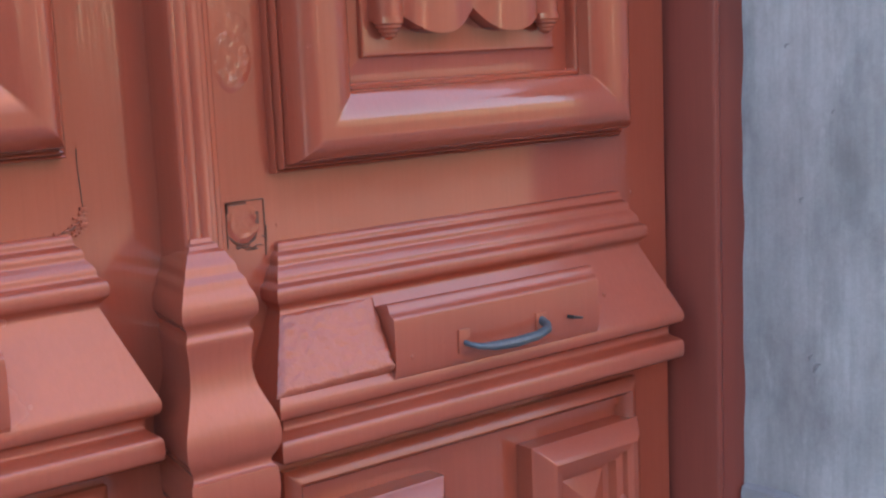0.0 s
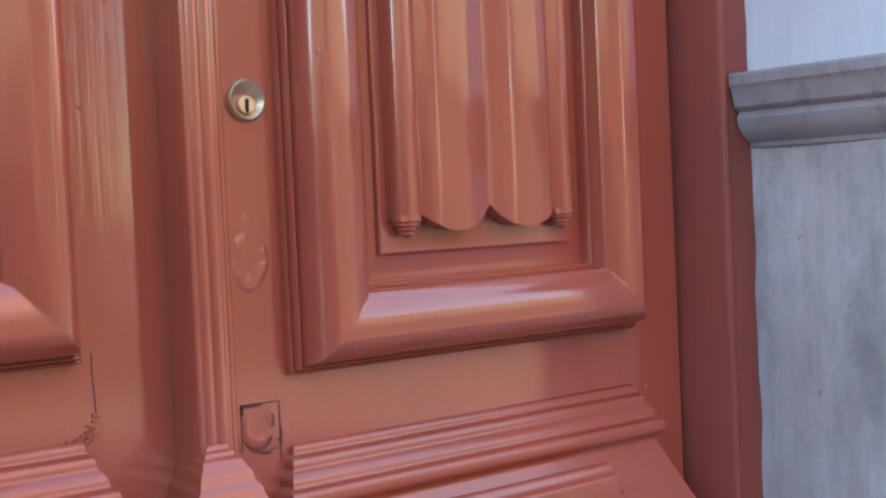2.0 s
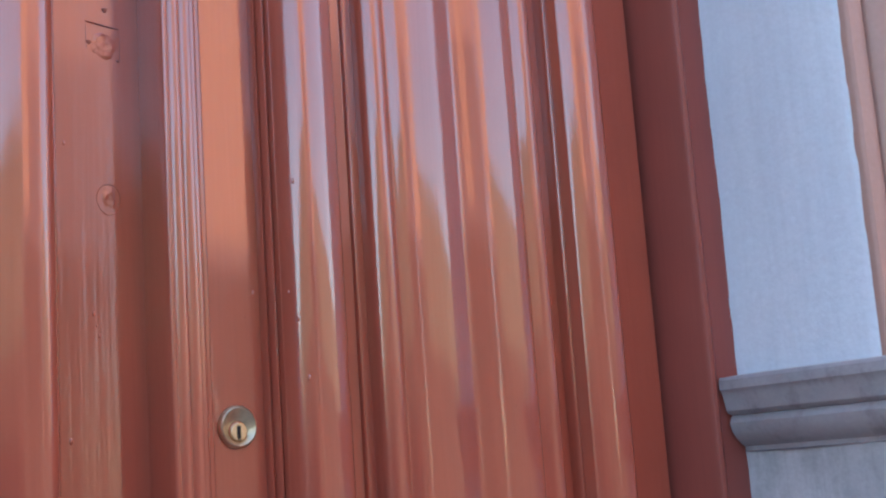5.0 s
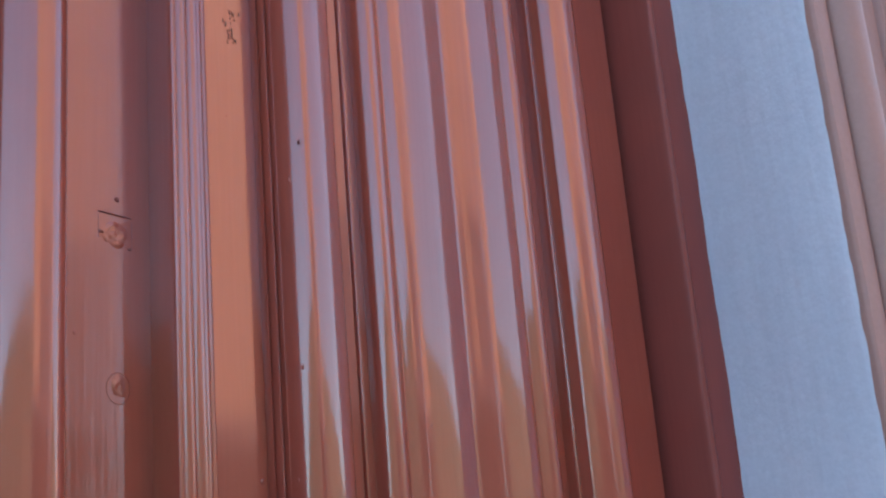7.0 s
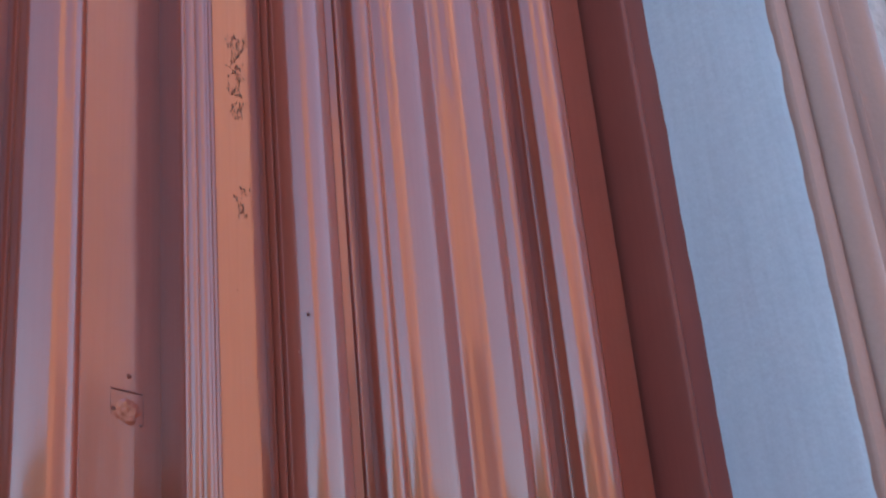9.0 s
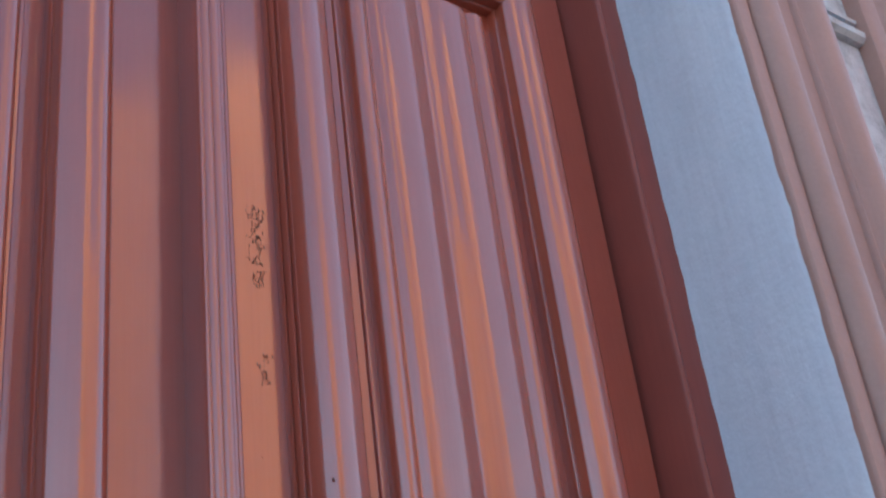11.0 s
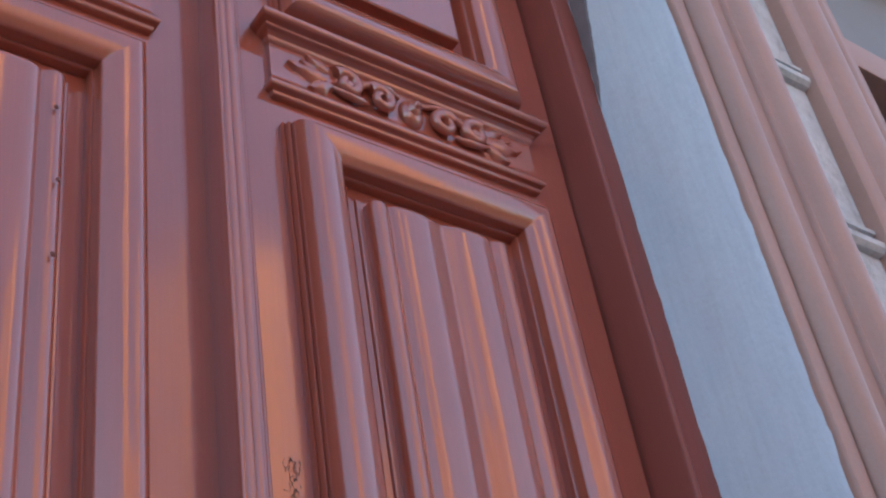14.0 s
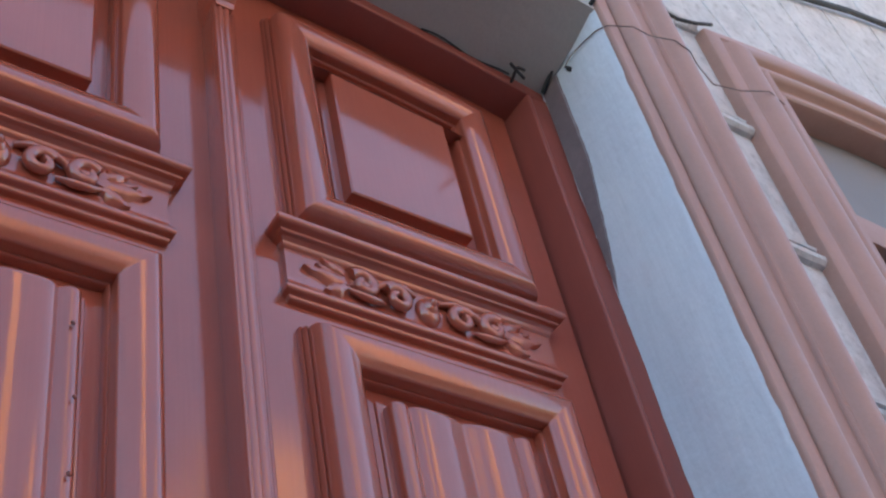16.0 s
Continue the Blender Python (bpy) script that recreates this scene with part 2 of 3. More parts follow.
def arc(cx, cy, r, a0, a1, n):
    return [(cx + r * math.cos(radians(a0 + (a1 - a0) * i / n)), cy + r * math.sin(radians(a0 + (a1 - a0) * i / n))) for i in range(n + 1)]


def dome(bm, c, rx, ry, rz, lon=12, lat=6):
    """Half an ellipsoid that stands out towards -y."""
    rows = []
    for i in range(lat):
        a = math.pi / 2 * i / lat
        rows.append([(c[0] + rx * math.cos(a) * math.cos(2 * math.pi * j / lon), c[1] - ry * math.sin(a), c[2] + rz * math.cos(a) * math.sin(2 * math.pi * j / lon)) for j in range(lon)])
    made = grid_faces(bm, rows, True)
    tip = bm.verts.new((c[0], c[1] - ry, c[2]))
    for j in range(lon):
        bm.faces.new((made[-1][j], made[-1][(j + 1) % lon], tip))


# ---- plan ----
MID = -0.0945          # where the two leaves meet
EDGE = 0.524           # hinge edge of a leaf
WIDE = 0.437           # width of the panel mouldings
ARCH = 0.15
GROUND = -0.25


def head(x, at_edge):
    """Height of the segmental head at x, for its height at the hinge edge."""
    return at_edge + ARCH * ((EDGE - MID) ** 2 - (x - MID) ** 2)


def arched(x0, x1, z0, at_edge, n=10):
    """Outline with an arched top, counter-clockwise."""
    top = [(x1 + (x0 - x1) * i / n, head(x1 + (x0 - x1) * i / n, at_edge)) for i in range(n + 1)]
    return [(x0, z0), (x1, z0)] + top


def roll_profile():
    """Bolection moulding: two quirked fillets, one broad convex roll, an inner bead."""
    out = [(0.0, 0.0), (0.0, -0.0085), (0.0012, -0.0100), (0.0026, -0.0090), (0.0030, -0.0070), (0.0036, -0.0070), (0.0040, -0.0165), (0.0054, -0.0182), (0.0068, -0.0172), (0.0073, -0.0148), (0.0079, -0.0148), (0.0082, -0.0235)]
    for a in range(-80, 56, 5):
        s, c = math.sin(radians(a)), math.cos(radians(a))
        out.append((0.0300 + (0.0218 if s < 0 else 0.0470) * s, -0.0185 - 0.0290 * c))
    return out + [(0.0690, -0.0325), (0.0694, -0.0215), (0.0702, -0.0196), (0.0716, -0.0206), (0.0732, -0.0207), (0.0746, -0.0192), (0.0754, -0.0150), (0.0756, -0.004), (0.0758, 0.004)]


PANEL_PROF = roll_profile()


def leaf_parts(leaf):
    """All parts of one leaf but its astragal, in the place of the right-hand one."""
    bm = bmesh.new()
    rows = []
    n = 10
    x0, x1 = MID + 0.003, EDGE - 0.006
    tops = [(x1 + (x0 - x1) * i / n, head(x1 + (x0 - x1) * i / n, 3.19)) for i in range(n + 1)]
    outline = [(x0, 0.05), (x1, 0.05)] + tops
    a = [bm.verts.new((x, 0.006, z)) for x, z in outline]
    b = [bm.verts.new((x, 0.05, z)) for x, z in outline]
    bm.faces.new(a)
    bm.faces.new(b)
    for i in range(len(a)):
        j = (i + 1) % len(a)
        bm.faces.new((a[i], a[j], b[j], b[i]))
    part("back_board", bm, RED, leaf)
    # stiles and rails, in one plane
    for name, q in (("stile", (MID + 0.003, 0.0, 0.05, None)), ("stile", (WIDE, EDGE - 0.006, 0.05, None)), ("rail", (0.0, WIDE, 0.66, 0.965)), ("rail", (0.0, WIDE, 2.44, 2.635)),
                    ("rail", (0.0, WIDE, 0.05, 0.2))):
        bm = bmesh.new()
        xa, xb, za, zb = q
        m = 6
        xs = [xa + (xb - xa) * i / m for i in range(m + 1)]
        rows = [[(x, 0.0, za) for x in xs], [(x, 0.0, zb if zb else head(x, 3.19)) for x in xs], [(x, 0.006, zb if zb else head(x, 3.19)) for x in xs]]
        grid_faces(bm, rows)
        part(name, bm, RED, leaf)
    bm = bmesh.new()
    xs = [WIDE * i / 8 for i in range(9)]
    grid_faces(bm, [[(x, 0.0, head(x, 3.055) + 0.0) for x in xs], [(x, 0.0, head(x, 3.19)) for x in xs]])
    part("rail", bm, RED, leaf)
    # tall panel
    lo, hi = 0.963, 2.44
    rect = [(0, lo), (WIDE, lo), (WIDE, hi), (0, hi)]
    bm = bmesh.new()
    frame_sweep(bm, rect, PANEL_PROF)
    part("panel_moulding", bm, RED, leaf, "glossy bolection moulding with mitred corners", 42)
    bm = bmesh.new()
    frame_sweep(bm, rect, [(0.074, -0.0065), (0.0965, -0.0076), (0.0975, -0.0080), (0.0978, -0.0120), (0.0990, -0.0132), (0.1010, -0.0136)], True)
    part("fielded_panel", bm, RED, leaf, "", 20)
    linenfold(leaf)
    # upper panel
    up = arched(0.0, WIDE, 2.632, 3.105)
    bm = bmesh.new()
    frame_sweep(bm, up, PANEL_PROF)
    part("panel_moulding", bm, RED, leaf, "", 42)
    bm = bmesh.new()
    frame_sweep(bm, up, [(0.064, 0.003), (0.092, 0.003), (0.095, -0.004), (0.108, -0.006), (0.108, -0.028), (0.111, -0.030)], True)
    part("raised_panel", bm, RED, leaf, "smooth raised panel with square edges", 20)
    frieze(leaf)
    ledge(leaf)
    # lower panel, its boss frames
    for xa, xb in ((-0.002, 0.168), (0.285, 0.447)):
        bm = bmesh.new()
        frame_sweep(bm, [(xa, 0.33), (xb, 0.33), (xb, 0.646), (xa, 0.646)],
                    [(0, 0.006), (0, -0.018), (0.003, -0.02), (0.014, -0.034), (0.02, -0.036), (0.022, -0.032), (0.03, -0.03), (0.032, -0.024), (0.04, -0.022), (0.043, -0.012), (0.05, -0.010), (0.075, -0.022)], True)
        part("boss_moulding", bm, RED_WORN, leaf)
    bm = bmesh.new()
    frame_sweep(bm, [(-0.01, 0.24), (0.455, 0.24), (0.455, 0.69), (-0.01, 0.69)], [(0, 0), (0, -0.008), (0.006, -0.014), (0.013, -0.016), (0.018, -0.01), (0.022, 0.004)])
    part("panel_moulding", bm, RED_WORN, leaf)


def linenfold(leaf):
    """Two carved folds between two rolls, with a scalloped foot."""
    c = WIDE / 2
    half = [(0.1115, -0.012), (0.1115, -0.024)] + [(0.0980 + 0.0135 * math.cos(radians(a)), -0.0245 - 0.0125 * math.sin(radians(a))) for a in range(8, 152, 12)]
    half += [(0.0848, -0.0312), (0.0838, -0.0302), (0.0826, -0.0303), (0.0808, -0.0318), (0.0785, -0.0336), (0.0755, -0.0352), (0.0720, -0.0364), (0.0690, -0.0371), (0.0655, -0.0376), (0.0615, -0.0379), (0.0560, -0.0381), (0.0500, -0.0382), (0.0420, -0.0381), (0.0350, -0.0378),
             (0.0300, -0.0373), (0.0240, -0.0364), (0.0180, -0.0350), (0.0120, -0.0332), (0.0070, -0.0315), (0.0030, -0.0304), (0.0, -0.0300)]
    prof = [(c - u, y) for u, y in half] + [(c + u, y) for u, y in half[::-1][1:]]

    def foot(x):
        d = abs(x - c)
        if d > 0.0840:
            return 1.093
        s = (d - 0.043) / 0.043
        return 1.080 + 0.023 * min(1.0, abs(s)) ** 2.2 * (1.0 if s < 0 else 0.8)

    bm = bmesh.new()
    bottom = [(x, y, foot(x)) for x, y in prof]
    rows = [[(x, -0.0125, foot(x)) for x, y in prof], bottom, [(x, y, 1.112) for x, y in prof], [(x, y, 1.120) for x, y in prof], [(x, y, 2.322) for x, y in prof], [(x, y, 2.326) for x, y in prof], [(x, y * 0.93 - 0.001, 2.3295) for x, y in prof], [(x, -0.0125, 2.3305) for x, y in prof]]
    grid_faces(bm, rows)
    fold = part("linenfold_carving", bm, RED, leaf, "carved linenfold with a scalloped foot", 40)
    for s in (-1, 1):
        bm = bmesh.new()
        pts = []
        for i, (r, z) in enumerate(((0.0155, 1.096), (0.0158, 1.0905), (0.0135, 1.089), (0.0135, 1.0865), (0.0108, 1.085), (0.0108, 1.0825), (0.0078, 1.081), (0.0078, 1.0785), (0.0045, 1.077), (0.002, 1.0755))):
            pts.append([(c + s * 0.0980 + r * 0.92 * math.cos(2 * math.pi * j / 18), -0.0250 + r * 0.92 * math.sin(2 * math.pi * j / 18), z) for j in range(18)])
        made = grid_faces(bm, pts, True)
        bm.faces.new(made[-1])
        bm.faces.new(made[0])
        part("roll_end", bm, RED, fold, "stepped turned end", 40)


def frieze(leaf):
    bm = bmesh.new()
    prof = [(0.0, 2.486), (0.008, 2.487), (0.010, 2.491), (0.010, 2.495), (0.017, 2.498), (0.019, 2.501), (0.019, 2.507), (0.015, 2.509), (0.015, 2.513), (0.011, 2.516), (0.009, 2.520),
            (0.009, 2.584), (0.013, 2.587), (0.015, 2.591), (0.015, 2.594), (0.021, 2.598), (0.027, 2.601), (0.027, 2.605), (0.036, 2.608), (0.040, 2.612), (0.040, 2.620), (0.034, 2.624), (0.026, 2.627), (0.020, 2.634), (0.0, 2.638)]
    run_moulding(bm, soften(prof, 0.2), -0.003, 0.440, 0.72)
    block = part("frieze_block", bm, RED, leaf, "moulded frieze with a small cornice", 45)
    carving(block)


def carving(block):
    """A carved spray of scrolls, fruit and leaves."""
    c, y, z = WIDE / 2, -0.009, 2.552
    bm = bmesh.new()

    def scroll(cx, cz, r0, turns, start, flip, width):
        pts, rad = [], []
        n = 22
        for i in range(n + 1):
            f = i / n
            a = radians(start) + flip * turns * 2 * math.pi * f
            r = r0 * (1 - 0.78 * f)
            pts.append((cx + r * math.cos(a), y - 0.006 - 0.006 * f, cz + r * math.sin(a)))
            rad.append(width * (1 - 0.45 * f))
        tube(bm, pts, rad, 8)

    def leaf_blade(x, z0, length, angle, w, curl=0.4):
        rows = []
        n = 7
        for i in range(n + 1):
            f = i / n
            a = radians(angle + curl * 60 * f)
            px = x + length * f * math.cos(radians(angle + curl * 30 * f))
            pz = z0 + length * f * math.sin(radians(angle + curl * 30 * f))
            ww = w * math.sin(math.pi * min(1, 0.12 + 0.88 * f)) * (1.0 + 0.28 * math.sin(f * 16))
            nx, nz = -math.sin(a), math.cos(a)
            rows.append([(px - nx * ww, y + 0.001, pz - nz * ww), (px - nx * ww * 0.5, y - 0.007, pz - nz * ww * 0.5), (px, y - 0.0045 - 0.004 * math.sin(f * 3), pz),
                         (px + nx * ww * 0.5, y - 0.007, pz + nz * ww * 0.5), (px + nx * ww, y + 0.001, pz + nz * ww)])
        grid_faces(bm, rows)

    # central cupped leaf
    for k, (w, h, d, dz) in enumerate(((0.021, 0.027, 0.014, -0.004), (0.015, 0.020, 0.019, 0.0), (0.009, 0.013, 0.024, 0.002))):
        dome(bm, (c, y, z + dz), w, d, h, 16, 6)
    for s in (-1, 1):
        scroll(c + s * 0.056, z - 0.005, 0.0225, 1.15, 90 - 50 * s, s, 0.0105)
        scroll(c + s * 0.112, z - 0.001, 0.0235, 1.05, 100 - 40 * s, s, 0.0115)
        dome(bm, (c + s * 0.112, y - 0.002, z - 0.004), 0.016, 0.014, 0.016, 14, 6)
        # stems that link the scrolls
        tube(bm, [(c + s * 0.020, y - 0.004, z + 0.018), (c + s * 0.040, y - 0.008, z + 0.022), (c + s * 0.066, y - 0.009, z + 0.019), (c + s * 0.086, y - 0.008, z + 0.008), (c + s * 0.096, y - 0.004, z - 0.008)], [0.004, 0.006, 0.007, 0.006, 0.003], 8)
        tube(bm, [(c + s * 0.076, y - 0.004, z - 0.018), (c + s * 0.094, y - 0.008, z - 0.024), (c + s * 0.118, y - 0.008, z - 0.022), (c + s * 0.136, y - 0.004, z - 0.012)], [0.003, 0.0065, 0.006, 0.003], 8)
        out = 0 if s > 0 else 180
        leaf_blade(c + s * 0.124, z + 0.000, 0.080, out, 0.0190, 0.12 * s)
        leaf_blade(c + s * 0.132, z + 0.010, 0.046, out + s * 34, 0.0145, -0.25 * s)
        leaf_blade(c + s * 0.134, z - 0.006, 0.046, out - s * 38, 0.0155, 0.25 * s)
        leaf_blade(c + s * 0.152, z + 0.004, 0.034, out + s * 26, 0.009, -0.2 * s)
    part("carved_spray", bm, RED, block, "carved scrolls, fruit and leaves", 50)


def ledge(leaf):
    bm = bmesh.new()
    prof = [(0.0, 0.902), (0.005, 0.901), (0.007, 0.897), (0.007, 0.893), (0.012, 0.890), (0.014, 0.885), (0.014, 0.881), (0.018, 0.878), (0.022, 0.872), (0.022, 0.867), (0.028, 0.864), (0.030, 0.860), (0.030, 0.852),
            (0.024, 0.848), (0.021, 0.844), (0.022, 0.840), (0.055, 0.776), (0.059, 0.769), (0.0605, 0.763), (0.059, 0.757), (0.055, 0.7535), (0.047, 0.752), (0.046, 0.742), (0.052, 0.739), (0.0575, 0.736), (0.060, 0.733), (0.060, 0.719), (0.057, 0.715), (0.045, 0.711), (0.02, 0.705), (0.0, 0.702)]
    run_moulding(bm, soften(prof), 0.005, 0.434, 0.75)
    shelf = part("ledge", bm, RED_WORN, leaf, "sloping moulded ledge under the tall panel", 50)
    # flap block
    bm = bmesh.new()
    xa, xb = 0.083, 0.345
    side = soften(soften([(-0.030, 0.832), (-0.050, 0.838), (-0.0540, 0.836), (-0.0560, 0.829), (-0.0615, 0.826), (-0.0632, 0.822), (-0.0632, 0.768), (-0.050, 0.764)]))
    a = [bm.verts.new((xa, y, z)) for y, z in side]
    b = [bm.verts.new((xb, y, z)) for y, z in side]
    bm.faces.new(a)
    bm.faces.new(b)
    for i in range(len(a)):
        j = (i + 1) % len(a)
        bm.faces.new((a[i], a[j], b[j], b[i]))
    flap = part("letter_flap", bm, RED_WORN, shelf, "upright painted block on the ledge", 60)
    bm = bmesh.new()
    for x in (0.163, 0.262):
        box(bm, x - 0.007, x + 0.007, -0.0655, -0.0625, 0.780, 0.803, 0.001)
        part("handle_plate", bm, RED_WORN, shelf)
        bm = bmesh.new()
    pts = [(0.163, -0.064, 0.790), (0.164, -0.074, 0.789), (0.170, -0.080, 0.787), (0.185, -0.083, 0.7855), (0.21, -0.085, 0.785), (0.24, -0.083, 0.786), (0.256, -0.080, 0.789), (0.261, -0.074, 0.792), (0.262, -0.064, 0.795)]
    tube(bm, pts, [0.0025, 0.0025, 0.0032, 0.0044, 0.005, 0.0046, 0.0044, 0.0042, 0.0042], 10)
    part("pull_handle", bm, STEEL, shelf, "worn blue-grey metal pull")
    bm = bmesh.new()
    tube(bm, [(0.300, -0.062, 0.792), (0.301, -0.070, 0.792), (0.312, -0.072, 0.790)], [0.002, 0.002, 0.0012], 6)
    part("nail", bm, CABLE, shelf)


# ---- the two leaves ----
right_leaf = thing("door_leaf", "terracotta painted carved wooden door leaf with brass lock", "door", "pair of door leaves")
leaf_parts(right_leaf)

left_leaf = thing("door_leaf", "terracotta painted carved wooden door leaf with filled bolt holes", "door", "pair of door leaves")
for o in [o for o in right_leaf.children_recursive if o.parent == right_leaf]:
    c = copy_thing(o, o.matrix_basis.copy())
    c.parent = left_leaf
left_leaf.matrix_basis = Matrix.Translation((2 * MID, 0, 0.031)) @ Matrix.Diagonal((-1, 1, 1, 1))

# astragal on the meeting stile
bm = bmesh.new()
AST = [(-0.110, 0.0), (-0.1125, -0.046), (-0.1115, -0.0485), (-0.109, -0.0495), (-0.107, -0.047), (-0.105, -0.0495), (-0.1015, -0.0505), (-0.098, -0.0495), (-0.0965, -0.047), (-0.0945, -0.0495), (-0.091, -0.0505),
       (-0.0865, -0.0495), (-0.085, -0.047), (-0.0845, -0.034), (-0.083, -0.031), (-0.0785, -0.033), (-0.073, -0.032), (-0.0695, -0.028), (-0.069, -0.020), (-0.066, -0.017), (-0.061, -0.018), (-0.0575, -0.014), (-0.0565, -0.004), (-0.0535, 0.0)]
upright(bm, soften(AST, 0.2), 0.88, 3.12)
astragal = part("astragal", bm, RED, right_leaf, "fluted cover strip over the joint", 45)
bm = bmesh.new()
cap = [(0.0505, 0.922), (0.0515, 0.921), (0.052, 0.918), (0.055, 0.917), (0.056, 0.913), (0.060, 0.911), (0.062, 0.906), (0.067, 0.900), (0.068, 0.893), (0.073, 0.888), (0.074, 0.882), (0.078, 0.875), (0.080, 0.868), (0.080, 0.860), (0.076, 0.855), (0.073, 0.851),
       (0.073, 0.846), (0.076, 0.843), (0.075, 0.836), (0.073, 0.826), (0.073, 0.812), (0.075, 0.800), (0.080, 0.788), (0.086, 0.776), (0.090, 0.764), (0.090, 0.750), (0.086, 0.741), (0.082, 0.736), (0.082, 0.730), (0.087, 0.727), (0.087, 0.700), (0.080, 0.69), (0.080, 0.3)]
run_moulding(bm, soften(cap), -0.061, -0.133, 0.93, kr=0.84, taper=0.17)
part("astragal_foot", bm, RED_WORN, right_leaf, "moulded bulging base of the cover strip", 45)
bm = bmesh.new()
run_moulding(bm, [(0.0, 3.066), (0.052, 3.067), (0.055, 3.073), (0.055, 3.080), (0.062, 3.086), (0.064, 3.092), (0.064, 3.140), (0.0, 3.142)], -0.09, -0.102, 0.4)
part("astragal_cap", bm, RED, right_leaf)

# lock
bm = bmesh.new()
rows = [[(-0.028 + dx + r * math.cos(2 * math.pi * j / 32), y, 1.2 + dz + r * math.sin(2 * math.pi * j / 32)) for j in range(32)]
        for r, y, dx, dz in ((0.0185, 0.0, 0, 0), (0.0185, -0.002, 0, 0), (0.0172, -0.0045, 0, 0), (0.0162, -0.0052, 0, 0), (0.0152, -0.0046, 0, 0), (0.0082, 0.0005, 0.001, -0.004), (0.0078, -0.0020, 0.001, -0.004), (0.0070, -0.0026, 0.001, -0.004))]
made = grid_faces(bm, rows, True)
bm.faces.new(made[-1])
lock = part("lock_cylinder", bm, BRASS, right_leaf, "worn brass lock cylinder", 30)
bm = bmesh.new()
box(bm, -0.0290, -0.0256, -0.0032, -0.0024, 1.1905, 1.2010)
box(bm, -0.0283, -0.0263, -0.0032, -0.0024, 1.1890, 1.1905)
part("keyway", bm, DARK, lock)

# pebbled old paint on the slope beside the flap
bm = bmesh.new()
xs = [-0.012 + 0.095 * i / 30 for i in range(31)]
rows = []
for j in range(25):
    f = j / 24
    p, z = 0.0222 + 0.0335 * f, 0.8395 - 0.065 * f
    row = []
    for i, x in enumerate(xs):
        edge = min(i, 30 - i, j, 24 - j)
        lift = 0.0 if edge == 0 else 0.0012 + 0.0015 * f + 0.0115 * i / 30 + 0.0016 * noise.noise((x * 170, z * 170, 0.0)) + 0.0012 * noise.noise((x * 330, z * 330, 3.0))
        row.append((x - 0.028 * f * (1 - i / 30), -p - lift * 0.89, z + lift * 0.46))
    rows.append(row)
grid_faces(bm, rows)
part("pebbled_paint", bm, RED_ROUGH, right_leaf, "thick blistered paint", 180)

# square repair on the lock stile
bm = bmesh.new()
for x0, x1, z0, z1 in ((-0.047, -0.008, 0.9408, 0.9420), (-0.047, -0.026, 0.9385, 0.9415), (-0.0092, -0.0076, 0.891, 0.9415), (-0.0080, -0.0066, 0.903, 0.918), (-0.047, -0.0456, 0.901, 0.9415), (-0.0175, -0.0140, 0.920, 0.931), (-0.0470, -0.0440, 0.932, 0.9400)):
    box(bm, x0, x1, -0.0006, 0.004, z0, z1)
tube(bm, [(-0.0455, -0.0005, 0.912), (-0.040, -0.0006, 0.906), (-0.033, -0.0006, 0.903), (-0.026, -0.0006, 0.9035), (-0.020, -0.0006, 0.907), (-0.017, -0.0005, 0.912)], [0.0004, 0.0013, 0.0009, 0.0012, 0.0016, 0.0005], 6)
repair = part("repair_joint", bm, BROWN, right_leaf, "open joint of a square repair")
bm = bmesh.new()
crater(bm, -0.029, 0.921, 0.019, 0.020, 0.0010, 2.0)
part("repair_plug", bm, RED, right_leaf, "painted plug", 180)
random.seed(12)
bm = bmesh.new()
for i in range(16):
    x = random.uniform(-0.044, -0.012)
    z = 0.897 + 0.006 * random.random() + (0.006 if abs(x + 0.028) > 0.011 else 0.0)
    tube(bm, [(x, -0.0004, z), (x + random.uniform(0.002, 0.005), -0.0006, z + random.uniform(-0.0015, 0.0015)), (x + random.uniform(0.006, 0.008), -0.0002, z + random.uniform(-0.002, 0.002))], [0.0003, random.uniform(0.0005, 0.0011), 0.0002], 5)
tagged(part("rough_edge", bm, BROWN, right_leaf, "chipped lower edge of the repair"), kind="stuff")
bm = bmesh.new()
crater(bm, -0.031, 1.064, 0.023, 0.030, 0.0010, 7.0)
lumpy(bm, -0.026, 1.095, 0.016, 0.016, 0.0005, 60, 3.0, 14)
part("filled_dent", bm, RED, right_leaf, "painted over filler", 180)
# filled nail holes
for x, y, z in ((0.2502, -0.034, 1.6789), (0.0193, -0.0455, 1.6244)):
    bm = bmesh.new()
    dome(bm, (x, y, z), 0.0014, 0.0020, 0.0022)
    part("nail_hole", bm, SEAM, right_leaf)
